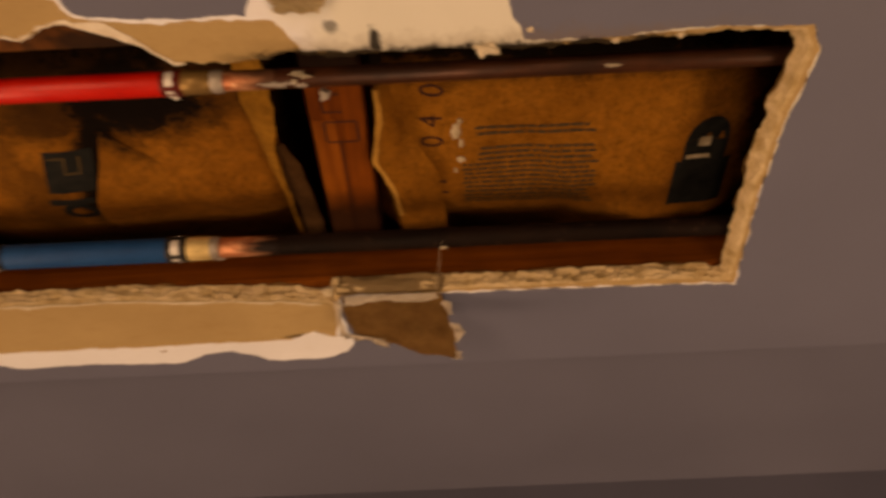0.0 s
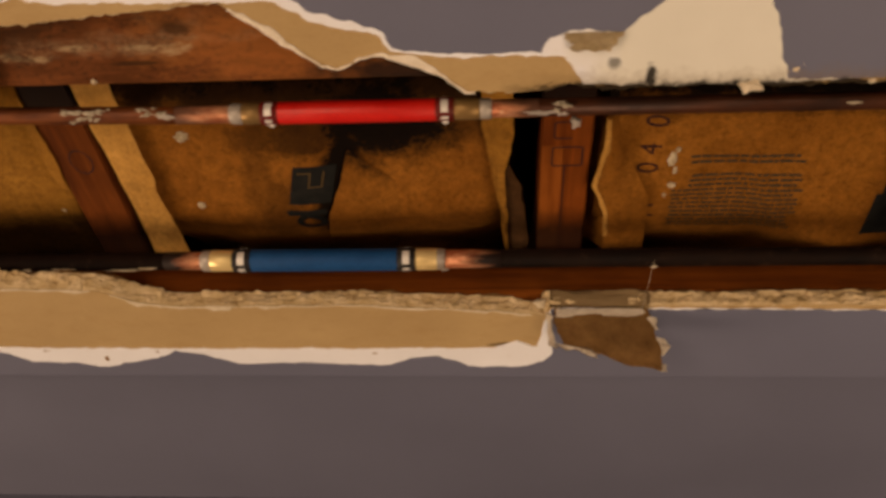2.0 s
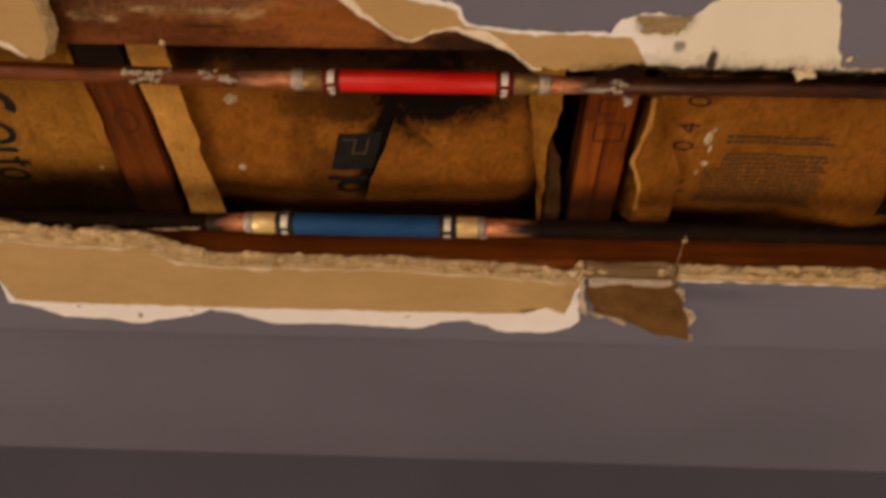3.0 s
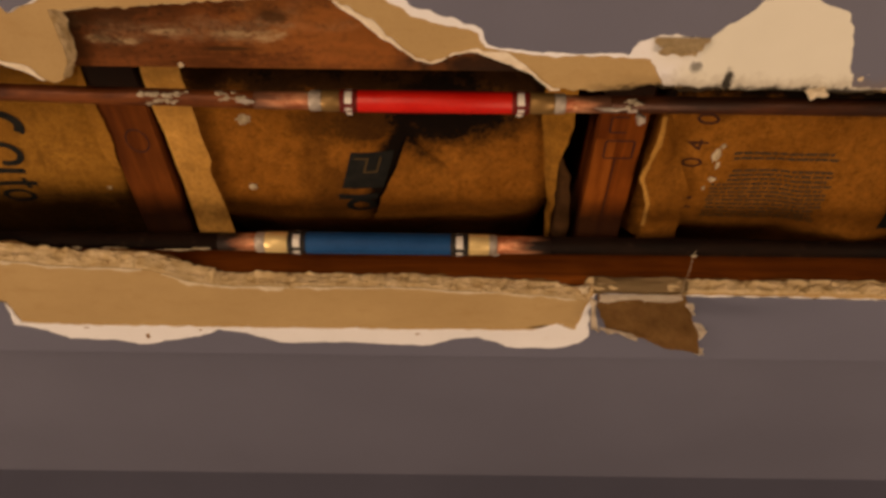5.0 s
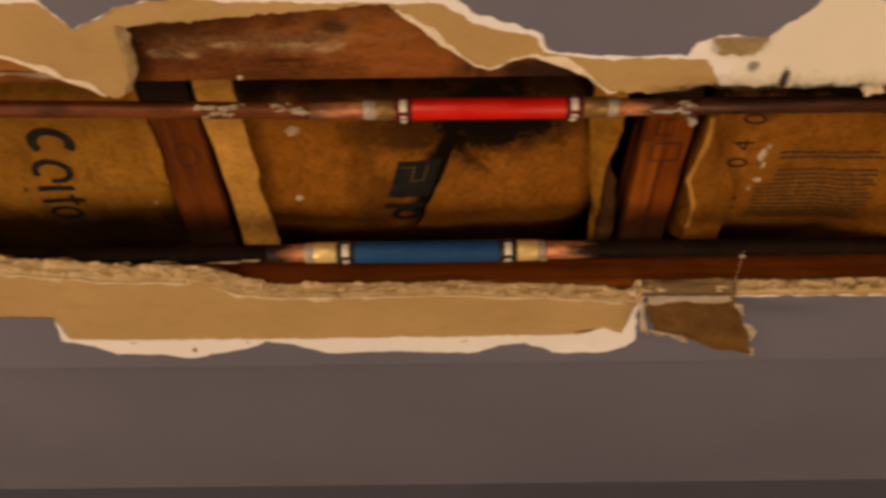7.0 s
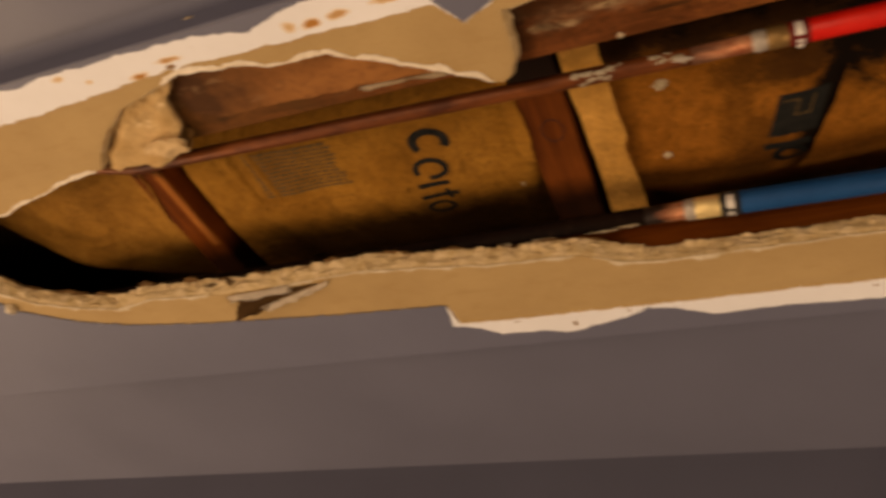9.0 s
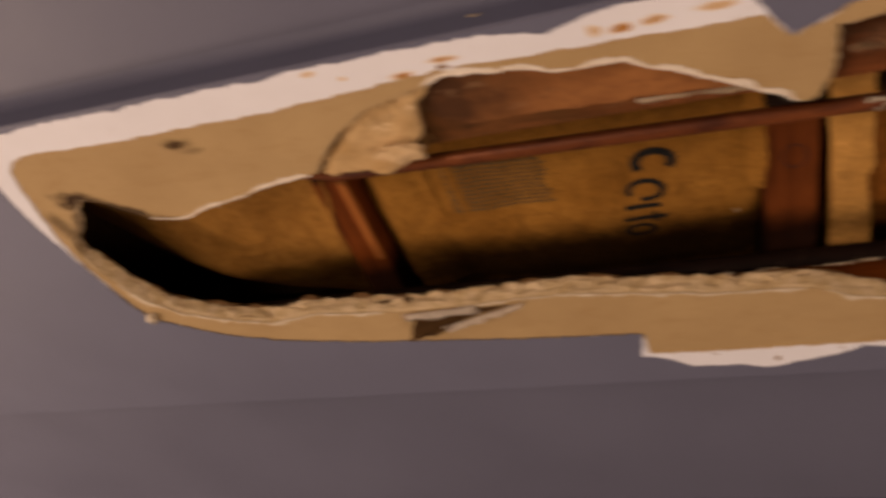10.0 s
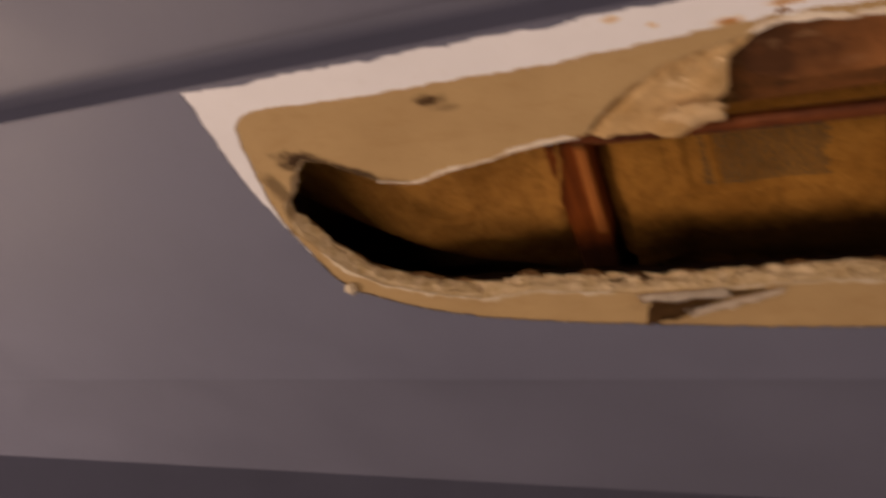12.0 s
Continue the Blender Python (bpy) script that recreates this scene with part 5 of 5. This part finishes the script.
# a tongue of paper film curls out from behind the chunk
flap("paper_tongue", [((-0.284, 0.3400, 0.0120), (-0.262, 0.3640, 0.0120)), ((-0.272, 0.3395, 0.0105), (-0.256, 0.3545, 0.0085))], PAPER_BACK, "brown paper film", chunk, 24.0, 0.0005)

# ---- splashes, solder and small marks ----
splashes = (("b", 0.131, 0.246, 0.007, 0.006), ("b", 0.125, 0.163, 0.0045, 0.0045), ("c", 0.562, 0.211, 0.0048, 0.009),
            ("c", 0.565, 0.222, 0.0025, 0.004), ("c", 0.566, 0.199, 0.0022, 0.005), ("c", 0.566, 0.181, 0.0042, 0.004), ("c", 0.561, 0.168, 0.0020, 0.003), ("a", -0.02, 0.152, 0.003, 0.003))
for k, (key, x, z, rx, rz) in enumerate(splashes):
    p = on_batt(key, x, z)
    bm = bmesh.new()
    lump(bm, x, z, p.z - BASE, rx * 0.75, rz * 0.75, 0.0014, 20 + k, 0.55, 4)
    tagged(part("plaster_splash", bm, SPLAT, smooth=True), "dried pale plaster splash on the kraft paper", "plaster splash", "plaster splashes")

beads = (("cold", SPLAT, 0.000, 0.1390, 0.0180, 0.012, 0.0014, 0.0010), ("cold", SPLAT, 0.060, 0.1365, 0.0182, 0.018, 0.0014, 0.0010), ("cold", SPLAT, 0.085, 0.1400, 0.0178, 0.010, 0.0016, 0.0010),
         ("hot", SOLDER, 0.155, 0.308, 0.0222, 0.0075, 0.0022, 0.0015), ("hot", SOLDER, 0.440, 0.3050, 0.0222, 0.013, 0.0022, 0.0015), ("hot", SOLDER, 0.458, 0.3035, 0.0218, 0.005, 0.002, 0.001),
         ("hot", SPATTER, 0.668, 0.3075, 0.0222, 0.006, 0.0016, 0.0006), ("cold", SPLAT, -0.035, 0.138, 0.0178, 0.004, 0.003, 0.001), ("cold", SPLAT, 0.548, 0.137, 0.0178, 0.0035, 0.002, 0.001),
         ("cold", SOLDER, 0.138, 0.136, 0.0165, 0.004, 0.003, 0.002), ("cold", SOLDER, 0.360, 0.1345, 0.0165, 0.004, 0.0035, 0.002))
for k, (which, material, x, z, y, rx, rz, ry) in enumerate(beads):
    bm = bmesh.new()
    middle, height, r = (HOT[0] + 0.023 * max(0.0, 0.16 - x), HOT[1], 0.0068) if which == "hot" else (*COLD, 0.0086)
    z = min(max(z, middle - 0.75 * r), middle + 0.75 * r)
    y = height - math.sqrt(r * r - (z - middle) ** 2)
    lump(bm, x, z, y, rx * 0.8, rz * 0.8, ry * 0.45, 40 + k, 0.9, 4)
    part("solder_bead" if material is SOLDER else "plaster_bead", bm, material, hot if which == "hot" else cold, smooth=True)
rng = random.Random(23)
for parent, middle, height, r, x0, x1, count in ((hot, HOT[0] + 0.0016, HOT[1], 0.0068, 0.072, 0.112, 18), (hot, HOT[0], HOT[1], 0.0068, 0.120, 0.158, 7), (hot, HOT[0], HOT[1], 0.0068, 0.425, 0.475, 3)):
    bm = bmesh.new()
    for k in range(count):
        x = (x0 + x1) / 2 + (x1 - x0) / 2 * rng.uniform(-1, 1) * rng.uniform(0.3, 1)
        a = radians(rng.uniform(-105, -5))
        size = rng.uniform(0.0008, 0.0026)
        lump(bm, x, middle + (r - 0.0002) * math.cos(a), height + (r - 0.0002) * math.sin(a), 1.5 * size, size, 0.45 * size, 300 + 7.3 * k, 1.3, 4)
    part("plaster_spatter", bm, SPATTER, parent, "dried white plaster spatter", smooth=True)
# a hanging drop of solder
bm = bmesh.new()
lump(bm, 0.470, 0.286, 0.036, 0.0040, 0.0035, 0.006, 71, 0.4, 3)
part("solder_drop", bm, SOLDER, hot, smooth=True)

crumb_list = ((0.580, 0.341, -0.001, 0.008, 0.005, 0.004), (0.607, 0.354, -0.0015, 0.0028, 0.0022, 0.0010), (0.612, 0.3575, -0.0012, 0.0018, 0.0014, 0.0006), (0.603, 0.3520, -0.0012, 0.0016, 0.0018, 0.0006), (0.116, 0.3480, 0.0135, 0.0022, 0.0018, 0.0012), (-0.656, 0.177, -0.003, 0.008, 0.007, 0.005),
              (0.447, 0.103, 0.004, 0.006, 0.004, 0.004), (0.66, 0.3425, 0.000, 0.0032, 0.0020, 0.002), (0.70, 0.344, 0.000, 0.0026, 0.0018, 0.002))
for k, (x, z, y, rx, rz, ry) in enumerate(crumb_list):
    bm = bmesh.new()
    lump(bm, x, z, y, rx * 0.85, rz, ry, 80 + k, 0.5, 4)
    tagged(part("plaster_crumb", bm, FRINGE, smooth=True), "pale crumb of plaster clinging to the torn edge", "plaster crumb", "plaster crumbs")

bm = bmesh.new()
lump(bm, -0.481, 0.4000, 0.0, 0.0075, 0.0035, 0.0008, 131, 0.9, 3)
part("screw_hole", bm, DARK_HOLE, soffit)
bm = bmesh.new()
lump(bm, -0.224, 0.4262, -0.0013, 0.004, 0.0018, 0.0006, 133, 0.9, 3)
part("screw_hole", bm, PAPER_BACK, soffit)
# ---- a thread of dusty cobweb hanging from the cold pipe ----
web = bpy.data.curves.new("cobweb_thread", "CURVE")
web.dimensions = "3D"
web.bevel_depth = 0.00018
line = web.splines.new("POLY")
knots = [(0.5465 - 0.0075 * k / 11 + 0.0012 * noise.noise((k * 0.6, 3.0, 1.0)), 0.147 - 0.044 * k / 11, 0.0165 - 0.019 * k / 11) for k in range(12)]
line.points.add(len(knots) - 1)
for p, (x, z, y) in zip(line.points, knots):
    p.co = (*W(x, z, y), 1)
web.materials.append(SPLAT)
tagged(new("cobweb_thread", web), "thin dusty thread hanging from the cold pipe", "thread")

# dark lumps that paint the shade of two gaps in the broken core
bm = bmesh.new()
for x, z, rx in ((-0.382, 0.1535, 0.009), (-0.352, 0.1545, 0.006)):
    lump(bm, x, z, 0.0085, rx, 0.0035, 0.0030, 171 + 100 * rx, 0.8, 3)
part("painted_gap", bm, DARK_HOLE, soffit)
bm = bmesh.new()
lump(bm, -0.194, EDGE_NEAR + 0.0030, 0.0150, 0.0042, 0.0004, 0.0011, 181, 0.9, 3)
part("paint_scuff", bm, PAPER_OLIVE, soffit, "pale scuff on the side of the box")

# ---- chips of paint left on the corner, specks of dirt ----
for k, (x, z, rx) in enumerate(((-0.512, 0.4475, 0.010), (-0.371, 0.4470, 0.011), (-0.634, 0.4470, 0.012), (-0.447, 0.4485, 0.005))):
    bm = bmesh.new()
    lump(bm, x, z, -0.0015, rx, 0.0024, 0.0005, 150 + k, 0.8, 3)
    part("paint_chip", bm, PAINT, soffit)
for k, (x, z, rx, rz) in enumerate(((-0.055, 0.036, 0.003, 0.0010), (0.062, 0.0345, 0.002, 0.0010), (0.005, 0.022, 0.0020, 0.0035), (0.285, 0.032, 0.0025, 0.0008))):
    bm = bmesh.new()
    lump(bm, x, z, -0.0013, rx, rz, 0.0004, 160 + k, 0.9, 3)
    part("dirt_speck", bm, PAPER_BACK, soffit)
